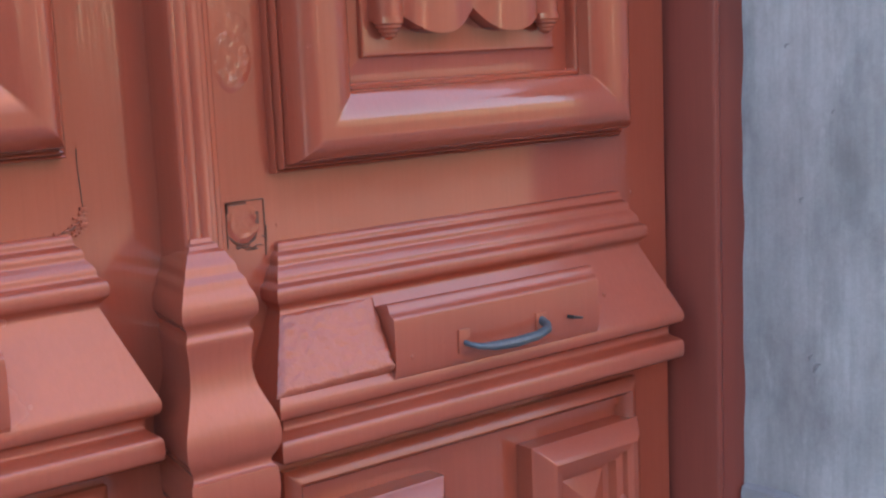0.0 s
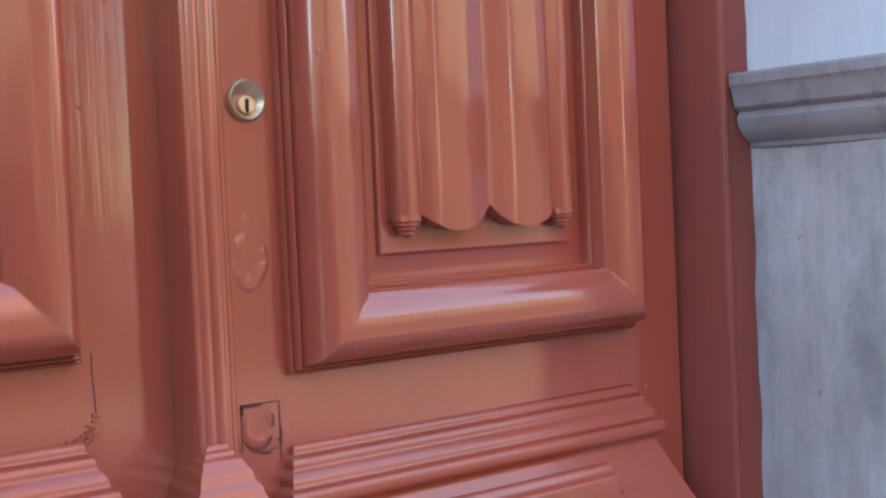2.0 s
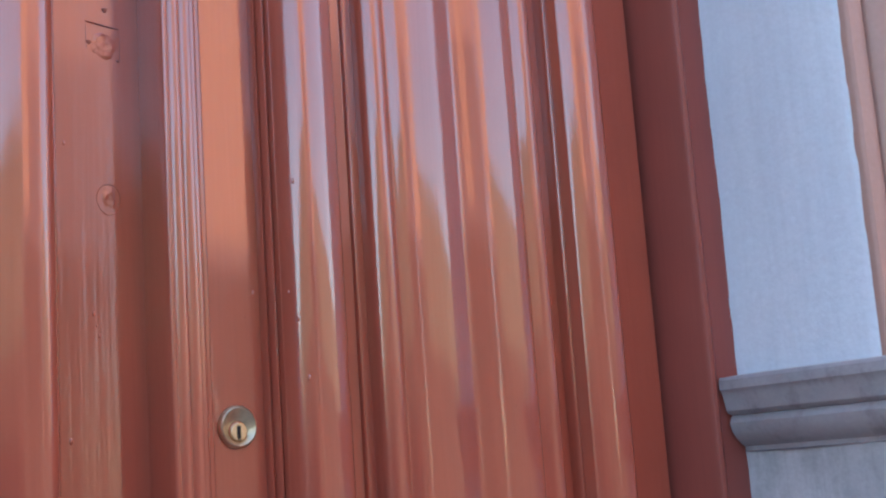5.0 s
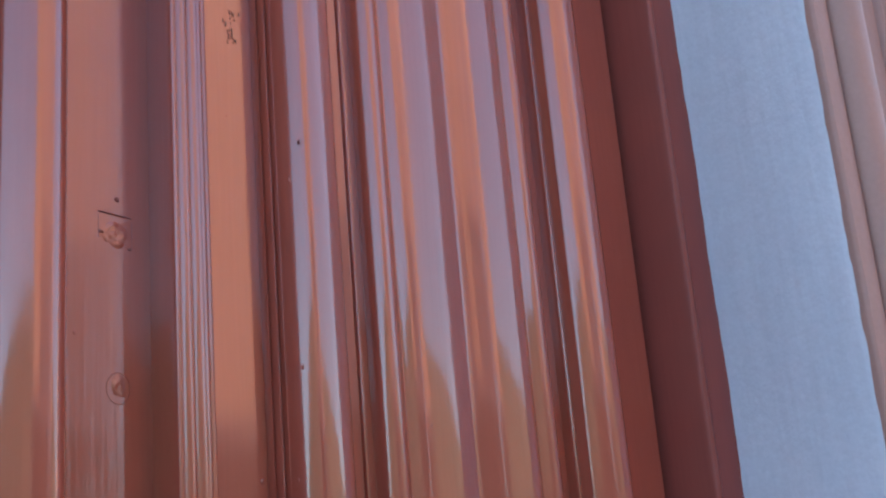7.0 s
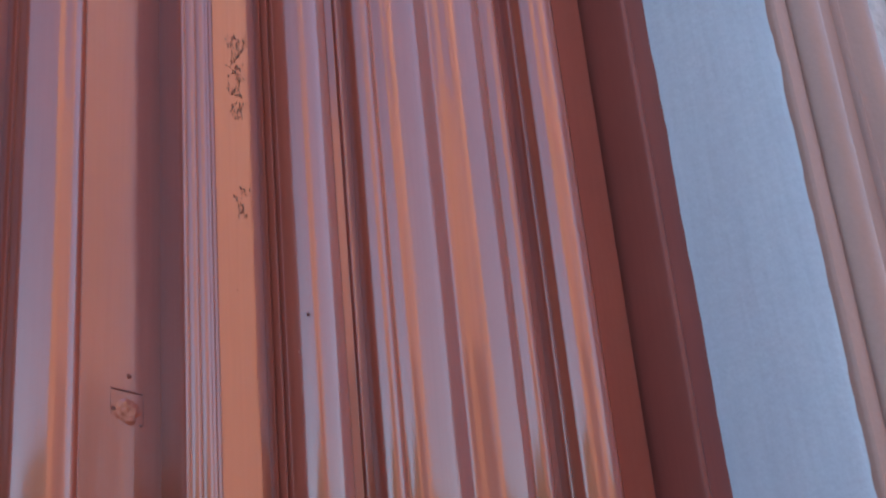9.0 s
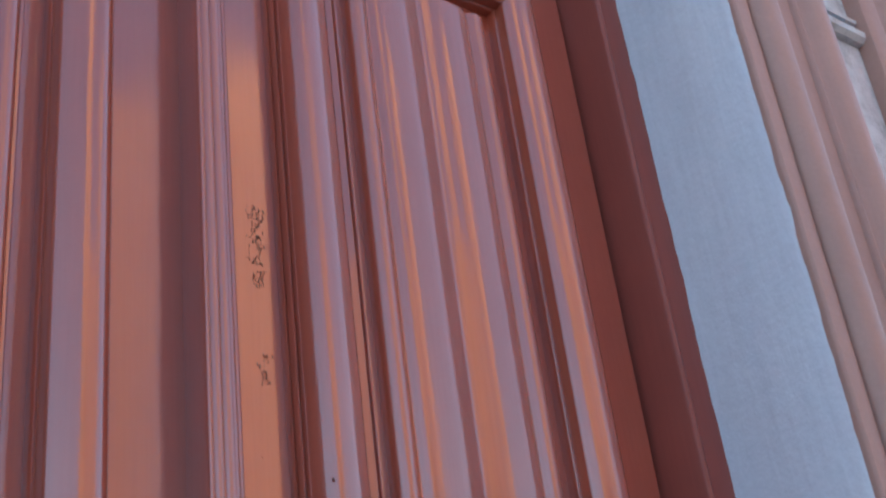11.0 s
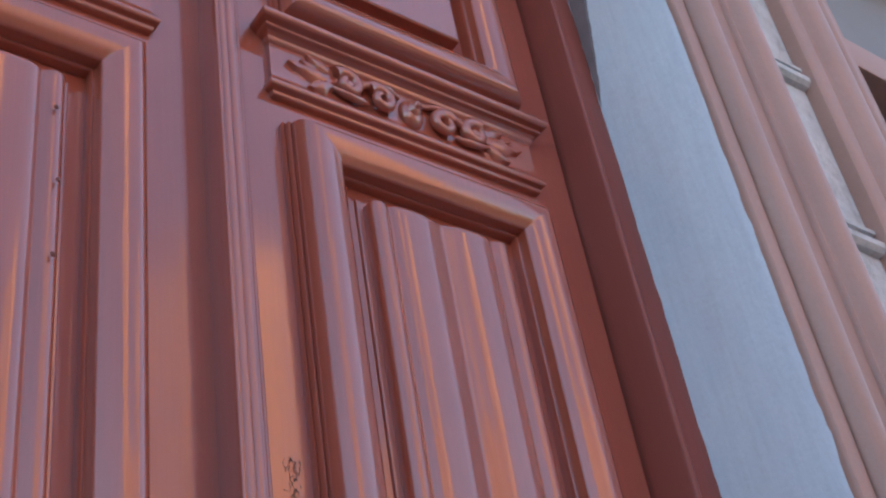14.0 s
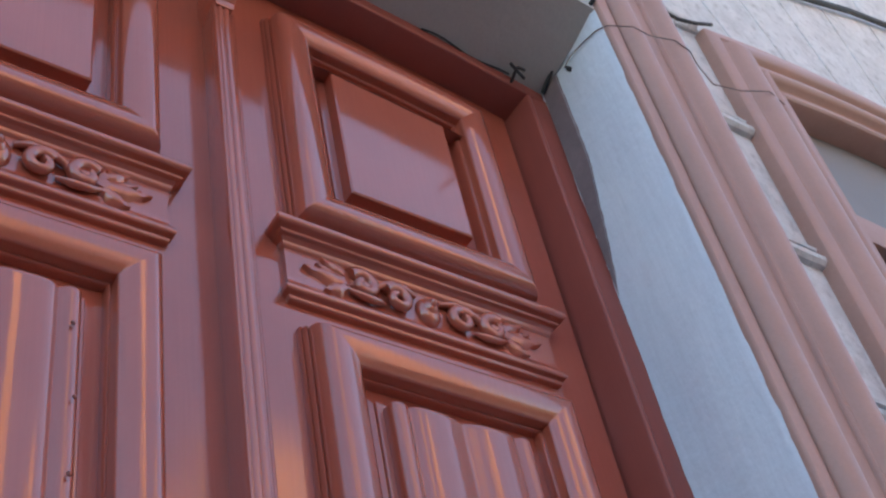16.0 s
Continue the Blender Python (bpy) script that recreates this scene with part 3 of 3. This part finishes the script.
# nibs and runs in the paint
bm = bmesh.new()
for x, y, z, r in ((0.0132, -0.0368, 1.5884, 0.0022), (0.0157, -0.0402, 1.4123, 0.0026), (0.0109, -0.0323, 1.3137, 0.0020), (0.127, -0.0352, 1.4361, 0.0013), (0.1582, -0.0377, 1.3672, 0.0016),
                   (-0.0055, 0.0, 1.3173, 0.0028), (0.0152, -0.0395, 1.2897, 0.0024), (0.0202, -0.0441, 1.238, 0.0028), (-0.0153, 0.0, 1.2959, 0.0014), (0.0215, -0.0450, 1.073, 0.0016), (0.3976, -0.0467, 1.1143, 0.0018),
                   (0.0565, -0.0422, 1.1692, 0.0015), (0.4624, 0.0, 0.8968, 0.0030), (0.0044, 0.0, 0.9165, 0.0018), (0.1017, -0.0630, 0.7869, 0.0024), (0.14, -0.0631, 0.7945, 0.0015), (0.3729, -0.043, 0.800, 0.0032), (0.0198, -0.0439, 1.0717, 0.0018), (-0.0291, 0.0, 1.658, 0.0013)):
    dome(bm, (x, y + r * 0.2, z), r * 0.75, r * 0.55, r * 1.25, 8, 3)
tagged(part("paint_nibs", bm, RED, right_leaf, "small lumps in the paint"), kind="stuff")
# scar on the lock stile, higher up
bm = bmesh.new()
random.seed(4)
for i in range(170):
    z = 1.845 + 0.10 * random.random() if i > 30 else 1.735 + 0.035 * random.random()
    x = -0.0225 + random.gauss(0.0, 0.0042)
    h, w = random.uniform(0.0005, 0.0022), random.uniform(0.0002, 0.0006)
    box(bm, x - w, x + w, -0.0005, 0.002, z - h, z + h)
tagged(part("paint_scar", bm, BROWN, right_leaf, "chipped paint"), kind="stuff")
# marks on the other leaf
bm = bmesh.new()
for r, y in ((0.0105, 0.0),):
    tube(bm, [(-0.140 + r * math.cos(a * math.pi / 10), 0.0001, 1.391 + 1.25 * r * math.sin(a * math.pi / 10)) for a in range(21)], 0.00055, 6)
lumpy(bm, -0.140, 1.391, 0.0095, 0.012, 0.0011, 150, 4.0, 14)
bolt = part("bolt_plug", bm, RED, None, "painted over bolt plug")
bm = bmesh.new()
tube(bm, [(-0.1575, -0.0001, 1.5435), (-0.148, -0.0001, 1.5425), (-0.138, -0.0001, 1.5415), (-0.1275, -0.0001, 1.5408)], [0.0007, 0.0009, 0.0008, 0.0005], 5)
tube(bm, [(-0.1270, 0.0001, 1.537), (-0.1268, 0.0001, 1.524), (-0.1272, 0.0001, 1.512)], 0.0004, 5)
tube(bm, [(-0.1572, 0.0001, 1.541), (-0.1574, 0.0001, 1.530), (-0.1570, 0.0001, 1.520)], 0.00035, 5)
for x, z, rx, rz in ((-0.1445, 1.5305, 0.0042, 0.0016), (-0.1550, 1.5255, 0.0026, 0.0016), (-0.1290, 1.5125, 0.0018, 0.0012), (-0.1405, 1.5560, 0.0022, 0.0022)):
    dome(bm, (x, 0.0, z), rx, 0.0007, rz)
bolt2 = part("mortise_joint", bm, SEAM, None, "dark joint of a filled mortise")
bm = bmesh.new()
lumpy(bm, -0.142, 1.524, 0.0135, 0.014, 0.0012, 110, 9.0)
bolt3 = part("filler", bm, RED, None, "", 180)
random.seed(9)
bm = bmesh.new()
for i in range(70):
    f = random.random()
    x = -0.176 - 0.075 * f ** 1.6
    z = 0.931 + 0.022 * (1 - f) ** 2 * random.random() - 0.004 * f
    w, h = random.uniform(0.001, 0.0045), random.uniform(0.0005, 0.0016)
    box(bm, x - w, x + w, -0.0016 - 0.0012 * random.random(), 0.002, z - h, z + h, 0.0005)
bolt4 = part("peeled_paint", bm, RED, None, "ridge of flaking paint above the ledge")
bm = bmesh.new()
tube(bm, [(-0.1755, -0.0002, 0.945), (-0.1762, -0.0002, 0.965), (-0.1775, -0.0002, 0.985), (-0.1772, -0.0002, 1.0)], 0.0006, 5)
tube(bm, [(-0.180, -0.0012, 0.9415), (-0.187, -0.0012, 0.936), (-0.196, -0.0012, 0.934)], [0.0006, 0.0012, 0.0005], 5)
bolt5 = part("crack", bm, BROWN, None, "thin crack in the paint")
holes = []
for x, z in ((-0.3102, 2.2976), (-0.3043, 2.1939), (-0.3063, 2.0948)):
    bm = bmesh.new()
    dome(bm, (x, -0.0415, z), 0.0030, 0.0022, 0.0035)
    holes.append(part("nail_hole", bm, SEAM, None))
bpy.context.view_layer.update()
bm = bmesh.new()
for x, z, r in ((-0.1784, 1.4351, 0.0022), (-0.1557, 1.2948, 0.0020), (-0.1509, 1.2768, 0.0022), (-0.153, 1.285, 0.0012), (-0.1766, 1.193, 0.0026)):
    dome(bm, (x, r * 0.2, z), r * 0.75, r * 0.5, r * 1.25, 8, 3)
nibs = tagged(part("paint_nibs", bm, RED, None, "small lumps in the paint"), kind="stuff")
bpy.context.view_layer.update()
for o in [nibs, bolt, bolt2, bolt3, bolt4, bolt5] + holes:
    o.parent = left_leaf
    o.matrix_parent_inverse = left_leaf.matrix_basis.inverted()

# ---- door frame ----
frame_thing = thing("door_frame", "dark terracotta painted wooden door frame with a bead", "door frame", kind="structure")
JAMB = [(EDGE, 0.05), (EDGE, -0.064), (EDGE + 0.002, -0.068), (EDGE + 0.006, -0.070), (EDGE + 0.010, -0.068), (EDGE + 0.012, -0.066), (EDGE + 0.014, -0.0665), (EDGE + 0.044, -0.069), (EDGE + 0.050, -0.0688), (EDGE + 0.050, 0.05)]
for s in (1, -1):
    bm = bmesh.new()
    prof = [(x if s > 0 else 2 * MID - x, y) for x, y in JAMB]
    upright(bm, prof, 0.05, 3.19, top=lambda x: head(min(x, EDGE) if s > 0 else max(x, 2 * MID - EDGE), 3.19) - 0.001)
    part("jamb", bm, RED_FRAME, frame_thing)
bm = bmesh.new()
n = 24
xs = [2 * MID - EDGE - 0.05 + (2 * (EDGE - MID) + 0.10) * i / n for i in range(n + 1)]
HEADP = [(0.0, 0.05), (0.0, -0.064), (0.002, -0.068), (0.006, -0.070), (0.010, -0.068), (0.012, -0.066), (0.014, -0.0665), (0.05, -0.069), (0.05, 0.05)]
grid_faces(bm, [[(x, y, head(x, 3.19) + u) for u, y in HEADP] for x in xs])
part("frame_head", bm, RED_FRAME, frame_thing)

# ---- facade with the door opening and one window ----
REV = 0.571            # plaster reveal at the frame
CORNER = 0.570         # outer corner of the reveal
FACE = -0.25
LEFT_REV, LEFT_CORNER = 2 * MID - REV, 2 * MID - CORNER
WIN0, WIN1, WINC = 1.07, 2.05, 1.56
WIN_HEAD, WIN_SILL = 3.17, 1.25
WARCH = 0.2
TOP = 9.6


def whead(x, at_edge, half=0.49):
    return at_edge + WARCH * (half ** 2 - min(half, abs(x - WINC)) ** 2)


facade = thing("wall_facade", "white roughcast facade with pale blue door reveal", "wall", kind="structure")
for s in (1, -1):
    m = (lambda x: x) if s > 0 else (lambda x: 2 * MID - x)
    bm = bmesh.new()
    nz = 150
    rows = []
    for i in range(nz + 1):
        z = 1.20 + 2.2 * i / nz
        wob = 0.0010 * math.sin(z * 23) + 0.0016 * noise.noise((0.0, 2.0, z * 30)) + 0.0014 * noise.noise((0.0, 6.0, z * 95)) - 0.0008
        rows.append([(m(REV + wob), 0.02, z), (m(REV + wob), -0.069, z), (m(REV + 0.003), -0.13, z), (m(CORNER - 0.004), -0.24, z), (m(CORNER), FACE - 0.001 - max(0.0, wob) * 1.5, z)])
    grid_faces(bm, rows)
    part("reveal", bm, BLUE_PLASTER, facade, "pale blue painted plaster reveal")
    bm = bmesh.new()
    rows = []
    for i in range(nz + 1):
        z = GROUND + (1.16 - GROUND) * i / nz
        wob = 0.0015 * math.sin(z * 31) + 0.001 * math.sin(z * 67 + 1)
        rows.append([(m(REV + wob), 0.02, z), (m(REV + wob), -0.069, z), (m(REV + 0.003), -0.13, z), (m(CORNER - 0.004), -0.24, z), (m(CORNER), FACE, z), (m(CORNER), FACE - 0.03, z), (m(CORNER + 0.20), FACE - 0.03, z)])
    grid_faces(bm, rows)
    part("reveal_base", bm, CONCRETE, facade, "bare stained grey concrete")
    # impost moulding on the reveal
    bm = bmesh.new()
    ip = [(0.0, 1.150), (0.004, 1.152), (0.004, 1.157), (0.010, 1.160), (0.018, 1.166), (0.024, 1.175), (0.026, 1.183), (0.023, 1.189), (0.021, 1.191), (0.027, 1.193), (0.030, 1.196), (0.034, 1.213), (0.036, 1.217), (0.038, 1.219), (0.038, 1.229), (0.036, 1.232), (0.0, 1.236)]
    rows = [[(m(REV + 0.004), -0.0705, z), (m(REV + 0.001 - p), -0.0705, z), (m(CORNER - p - 0.002), FACE - 0.03 - p, z), (m(CORNER + 0.30), FACE - 0.03 - p, z)] for p, z in ip]
    grid_faces(bm, rows)
    part("impost", bm, GREY_STONE, facade, "weathered grey stone impost moulding", 30)
    bm = bmesh.new()
    rows = [[(m(REV + 0.004), -0.072, z), (m(REV + 0.001 - p), -0.072, z), (m(CORNER - p), FACE - p, z), (m(CORNER + 0.30), FACE - p, z)] for p, z in ((0.0, GROUND), (0.012, GROUND + 0.001), (0.012, 0.540), (0.010, 0.548), (0.0, 0.552))]
    grid_faces(bm, rows)
    part("plinth", bm, GREY_STONE, facade, "grey stone plinth")
# strip on the reveal, coloured dark for the shaded gap beside the frame
bm = bmesh.new()
rows = []
for i in range(37):
    f = i / 36
    z = 2.67 + 0.56 * f
    w = 0.040 * min(1.0, f * 1.9) + 0.002 * noise.noise((0.0, 1.0, z * 40)) + 0.001 * noise.noise((0.0, 4.0, z * 120))
    rows.append([(REV + 0.001, -0.0685, z), (REV - 0.0025, -0.0705, z), (REV - 0.0025, -0.072 - w, z), (REV + 0.004, -0.075 - w, z)])
grid_faces(bm, rows)
part("mortar_strip", bm, FRAME_SHADE, facade, "dark strip coloured as the shaded side of the frame")
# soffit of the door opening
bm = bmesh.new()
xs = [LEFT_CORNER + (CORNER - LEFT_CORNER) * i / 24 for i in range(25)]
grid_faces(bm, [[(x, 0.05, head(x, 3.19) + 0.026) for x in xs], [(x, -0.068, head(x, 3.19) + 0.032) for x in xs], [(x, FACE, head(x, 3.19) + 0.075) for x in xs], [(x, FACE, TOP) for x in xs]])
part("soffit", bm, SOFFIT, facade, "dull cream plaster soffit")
# wall face right of the door, round the window
WALL_Y = FACE + 0.012
bm = bmesh.new()
xs = [WIN0 - 0.06 + (WIN1 - WIN0 + 0.12) * i / 24 for i in range(25)]
grid_faces(bm, [[(x, WALL_Y, whead(x, 3.30)) for x in xs], [(x, WALL_Y, TOP) for x in xs]])
box(bm, CORNER + 0.01, WIN0 - 0.06, WALL_Y, WALL_Y + 0.3, GROUND, TOP)
box(bm, WIN1 + 0.06, 7.0, WALL_Y, WALL_Y + 0.3, GROUND, TOP)
box(bm, WIN0 - 0.06, WIN1 + 0.06, WALL_Y, WALL_Y + 0.3, GROUND, WIN_SILL)
part("wall_face", bm, WHITE_ROUGHCAST, facade)
bm = bmesh.new()
box(bm, -7.0, LEFT_CORNER - 0.01, WALL_Y, WALL_Y + 0.3, GROUND, TOP)
part("wall_face", bm, WHITE_ROUGHCAST, facade)

# salmon surround of the door
surround = thing("door_surround", "salmon painted moulded architrave beside the door", "architrave", kind="structure")
SUR = [(0.0, 0.0), (0.0, -0.008), (0.004, -0.012), (0.025, -0.013), (0.0282, -0.011), (0.0288, 0.004), (0.0325, 0.004), (0.0335, -0.011), (0.040, -0.024), (0.050, -0.031), (0.062, -0.033), (0.074, -0.029), (0.082, -0.020), (0.087, -0.011), (0.092, -0.008),
       (0.131, -0.008), (0.134, -0.015), (0.138, -0.018), (0.142, -0.015), (0.147, -0.019), (0.156, -0.030), (0.170, -0.036), (0.184, -0.034), (0.196, -0.025), (0.204, -0.010), (0.206, 0.012)]
for s in (1, -1):
    bm = bmesh.new()
    rows = []
    for i in range(121):
        z = (GROUND if s < 0 else 1.2) + (3.80 - (GROUND if s < 0 else 1.2)) * i / 120
        row = []
        for u, y in soften(SUR, 0.22):
            w = (0.0016 * noise.noise((0.0, 8.0, z * 17)) + 0.0010 * noise.noise((0.0, 8.0, z * 60))) * (1.0 if u < 0.004 else 0.4)
            x = CORNER + u + w
            row.append((x if s > 0 else 2 * MID - x, FACE + y, z))
        rows.append(row)
    grid_faces(bm, rows)
    part("pilaster_moulding", bm, SALMON, surround, "", 30)
# ---- window ----
window = thing("window_1", "dark glazed window with a salmon moulded surround", "window", kind="structure")
TRIM = [(0.0, 0.012), (0.0, -0.012), (0.006, -0.018), (0.030, -0.022), (0.034, -0.016), (0.040, -0.018), (0.052, -0.034), (0.075, -0.040), (0.092, -0.036), (0.098, -0.024), (0.104, -0.022), (0.112, -0.030), (0.125, -0.032), (0.134, -0.024), (0.140, -0.010), (0.150, -0.008), (0.158, -0.016), (0.172, -0.016), (0.178, 0.0), (0.178, 0.14)]
o0, o1 = WIN0 - 0.178, WIN1 + 0.178
nn = 20
outline = [(o0, 1.0), (o1, 1.0)] + [(o1 + (o0 - o1) * i / nn, whead(o1 + (o0 - o1) * i / nn, 3.40, 0.668)) for i in range(nn + 1)]
bm = bmesh.new()
frame_sweep(bm, outline, [(u, FACE + y) for u, y in soften(TRIM, 0.22)])
part("window_surround", bm, SALMON, window, "", 30)
bm = bmesh.new()
box(bm, WIN0 - 0.05, WIN1 + 0.05, FACE + 0.12, FACE + 0.13, 1.0, 2.9)
part("pane", bm, glass_m, window, "dark reflecting glass")
bm = bmesh.new()
box(bm, WIN0 - 0.05, WIN1 + 0.05, FACE + 0.045, FACE + 0.062, 3.01, 3.6)
part("blind_panel", bm, BLIND, window, "flat grey panel in the window head")
for x in (WIN0 + 0.02, WINC, WIN1 - 0.02):
    bm = bmesh.new()
    box(bm, x - 0.025, x + 0.025, FACE + 0.085, FACE + 0.12, 1.0, 2.95, 0.004)
    part("window_frame", bm, SALMON, window)
bm = bmesh.new()
box(bm, WIN0, WIN1, FACE + 0.035, FACE + 0.12, 2.93, 3.01, 0.006)
part("transom", bm, SALMON, window)
# small ledges between surround and window
for z in (2.02, 2.376, 2.732, 3.088, 3.444):
    bm = bmesh.new()
    rows = [[(x, WALL_Y - p, z + h) for x in (CORNER + 0.200, WIN0 - 0.174)] for p, h in ((0.0, -0.030), (0.010, -0.029), (0.017, -0.022), (0.018, -0.012), (0.012, -0.004), (0.003, 0.0), (0.0, 0.0), (0.0, 0.010), (0.010, 0.010), (0.011, 0.016), (0.0, 0.018))]
    grid_faces(bm, rows)
    tagged(part("string_ledge", bm, WHITE_ROUGHCAST, None, "", 30), "small white plaster ledge between the surrounds", "ledge", "ledges beside the window")
# ---- street ----
ground = new("ground")
tagged(ground, "dark paved street ground", "ground", kind="structure")
bm = bmesh.new()
grid_faces(bm, [[(-400, -400, GROUND), (400, -400, GROUND)], [(-400, 400, GROUND), (400, 400, GROUND)]])
part("paving", bm, ASPHALT, ground)
for xa, xb in ((-30, 0.05), (5.7, 21.0)):
    opp = thing("wall_opposite", "low grey-green plastered house across the street", "wall", "houses across the street", kind="structure")
    bm = bmesh.new()
    box(bm, xa, xb, -10.0, -8.5, GROUND, 3.9)
    part("wall_face", bm, OPPOSITE, opp)
    # added out of view: dark band as street shade for the door's reflections
    bm = bmesh.new()
    box(bm, xa, xb, -8.5, -8.4, GROUND, 2.3)
    part("wall_base", bm, SHADE_BASE, opp, "unseen dark band, street shade put into its colour")
# a narrow alley lets the sky through beside the second orange house
for xa, xb, h, low, coat, hue in ((0.1, 1.3, 13.5, 3.2, TERRACE, "orange"), (1.35, 3.2, 7.0, 4.6, PINK_TERRACE, "pink"), (3.25, 3.95, 9.2, 4.6, PINK_TERRACE, "pink"), (4.42, 5.65, 10.2, 3.2, TERRACE, "orange"), (21.05, 36.0, 9.0, 3.2, TERRACE, "orange")):
    opp = thing("wall_terrace", "tall sunlit " + hue + " plastered house across the street", "wall", "houses across the street", kind="structure")
    bm = bmesh.new()
    box(bm, xa, xb, -8.85, -8.45, GROUND, h)
    part("wall_face", bm, coat, opp)
    # added band out of view: shade as colour, dims the door's reflection
    bm = bmesh.new()
    box(bm, xa, xb, -8.45, -8.42, 3.0, low)
    part("lower_storey", bm, MAUVE_SHADE, opp, "unseen mauve band, shaded wall put into its colour")
    # same added dark band, its colour standing for shade low in the street
    bm = bmesh.new()
    box(bm, xa, xb, -8.45, -8.4, GROUND, 3.0)
    part("wall_base", bm, SHADE_BASE, opp, "unseen dark band, street shade put into its colour")
bm = bmesh.new()
box(bm, -9, 9, 0.34, 0.6, GROUND, TOP)
part("wall_core", bm, SOFFIT, facade)

# cables along the soffit and across the architrave
bm = bmesh.new()
tube(bm, [(0.563, -0.074, 3.208), (0.562, -0.1, 3.222), (0.5625, -0.134, 3.240), (0.563, -0.186, 3.257), (0.564, -0.256, 3.271), (0.565, -0.32, 3.290)], 0.0044, 8)
tagged(part("cable", bm, CABLE), "black cable fixed in the corner of the soffit", "cable")
bm = bmesh.new()
tube(bm, [(0.566, -0.141, 3.208), (0.566, -0.162, 3.216), (0.5655, -0.203, 3.210), (0.565, -0.238, 3.200), (0.567, -0.262, 3.185), (0.607, -0.286, 3.176), (0.640, -0.288, 3.168), (0.700, -0.282, 3.205), (0.725, -0.284, 3.215), (0.750, -0.288, 3.190), (0.775, -0.275, 3.178), (0.82, -0.262, 3.160), (0.885, -0.274, 3.164), (0.95, -0.292, 3.180), (1.03, -0.275, 3.188)], 0.0013, 6)
tagged(part("cable", bm, plain("pale_cable", (0.2, 0.13, 0.11), 0.6)), "thin painted cable looped over the architrave", "cable")
bm = bmesh.new()
tube(bm, [(0.70, -0.275, 3.415), (0.751, -0.262, 3.399), (0.79, -0.259, 3.392), (0.822, -0.260, 3.388), (0.875, -0.264, 3.404), (0.925, -0.268, 3.428)], 0.0040, 8)
tagged(part("cable", bm, CABLE), "black cable end above the window surround", "cable")
bm = bmesh.new()
tube(bm, [(0.556, -0.158, 3.170), (0.546, -0.160, 3.166), (0.541, -0.166, 3.160), (0.540, -0.172, 3.150)], 0.003, 6)
dome(bm, (0.541, -0.165, 3.158), 0.006, 0.006, 0.005)
tagged(part("cable_clip", bm, CABLE), "dark metal clip on the pale blue reveal", "clip")
bm = bmesh.new()
for p, q in (((0.492, -0.069, 3.205), (0.486, -0.100, 3.212)), ((0.505, -0.092, 3.196), (0.476, -0.096, 3.224)), ((0.486, -0.100, 3.212), (0.500, -0.104, 3.205))):
    tube(bm, [p, tuple((a + b) / 2 for a, b in zip(p, q)), q], 0.0032, 6)
tagged(part("hook", bm, CABLE), "small dark iron hook under the soffit", "hook")
bm = bmesh.new()
pts = [(0.30 + 0.19 * i / 8, -0.0695 - 0.004 * math.sin(i), head(0.30 + 0.19 * i / 8, 3.19) + 0.030) for i in range(9)]
tube(bm, pts, 0.0020, 6)
tagged(part("cable", bm, CABLE), "thin dark cable along the frame head", "cable")

bm = bmesh.new()
tube(bm, [(1.40, -0.262, 3.915), (1.53, -0.262, 3.968), (1.70, -0.263, 4.042), (1.89, -0.262, 4.106), (2.2, -0.262, 4.19)], 0.0085, 8)
tagged(part("cable", bm, CABLE), "thick black cable strung along the white wall", "cable")

# stucco wedges over the window
wedges = thing("window_arch", "white roughcast wedge blocks above the window", "arch", kind="structure")
pivot = Vector((WINC, 1.55))
for i in range(12):
    a0 = radians(122 - i * 5.4)
    a1 = a0 - radians(5.4)
    g = 0.0018
    bm = bmesh.new()
    ring = []
    for a, sgn in ((a0, -1), (a1, 1)):
        d = Vector((math.cos(a), math.sin(a)))
        t = Vector((-d.y, d.x)) * (g * sgn)
        x_in = pivot + d * 2.0
        for r in (0.0, 1.0):
            z_lo = whead(min(max(x_in.x, o0), o1), 3.40, 0.668)
            k = (z_lo + 0.004 - pivot.y) / d.y if r == 0 else (4.35 - pivot.y) / d.y
            q = pivot + d * k + t
            ring.append((q.x, q.y))
    ring = [ring[0], ring[1], ring[3], ring[2]]
    f = [bm.verts.new((x, WALL_Y - 0.010, z)) for x, z in inset_poly(ring[::-1], 0.003)]
    b = [bm.verts.new((x, WALL_Y - 0.006, z)) for x, z in ring[::-1]]
    w = [bm.verts.new((x, WALL_Y + 0.004, z)) for x, z in ring[::-1]]
    bm.faces.new(f)
    for u, v in ((f, b), (b, w)):
        for j in range(4):
            bm.faces.new((u[j], u[(j + 1) % 4], v[(j + 1) % 4], v[j]))
    part("wedge_block", bm, WHITE_ROUGHCAST, wedges)

# gouges in the bare concrete
random.seed(12)
for y, z, r in ((-0.172, 0.700, 0.009), (-0.162, 0.712, 0.006), (-0.205, 0.79, 0.006), (-0.15, 0.885, 0.005), (-0.22, 0.86, 0.007), (-0.19, 0.98, 0.005), (-0.13, 1.05, 0.004), (-0.215, 1.07, 0.006)):
    bm = bmesh.new()
    pts = []
    for i in range(7):
        a = -0.4 + 2.2 * i / 6
        pts.append((REV - 0.0005, y + r * math.cos(a) * 0.9 + random.uniform(-0.001, 0.001), z + r * math.sin(a) + random.uniform(-0.001, 0.001)))
    tube(bm, pts, [r * 0.06, r * 0.16, r * 0.25, r * 0.3, r * 0.24, r * 0.14, r * 0.05], 6)
    part("gouge", bm, GREY_STONE, facade)
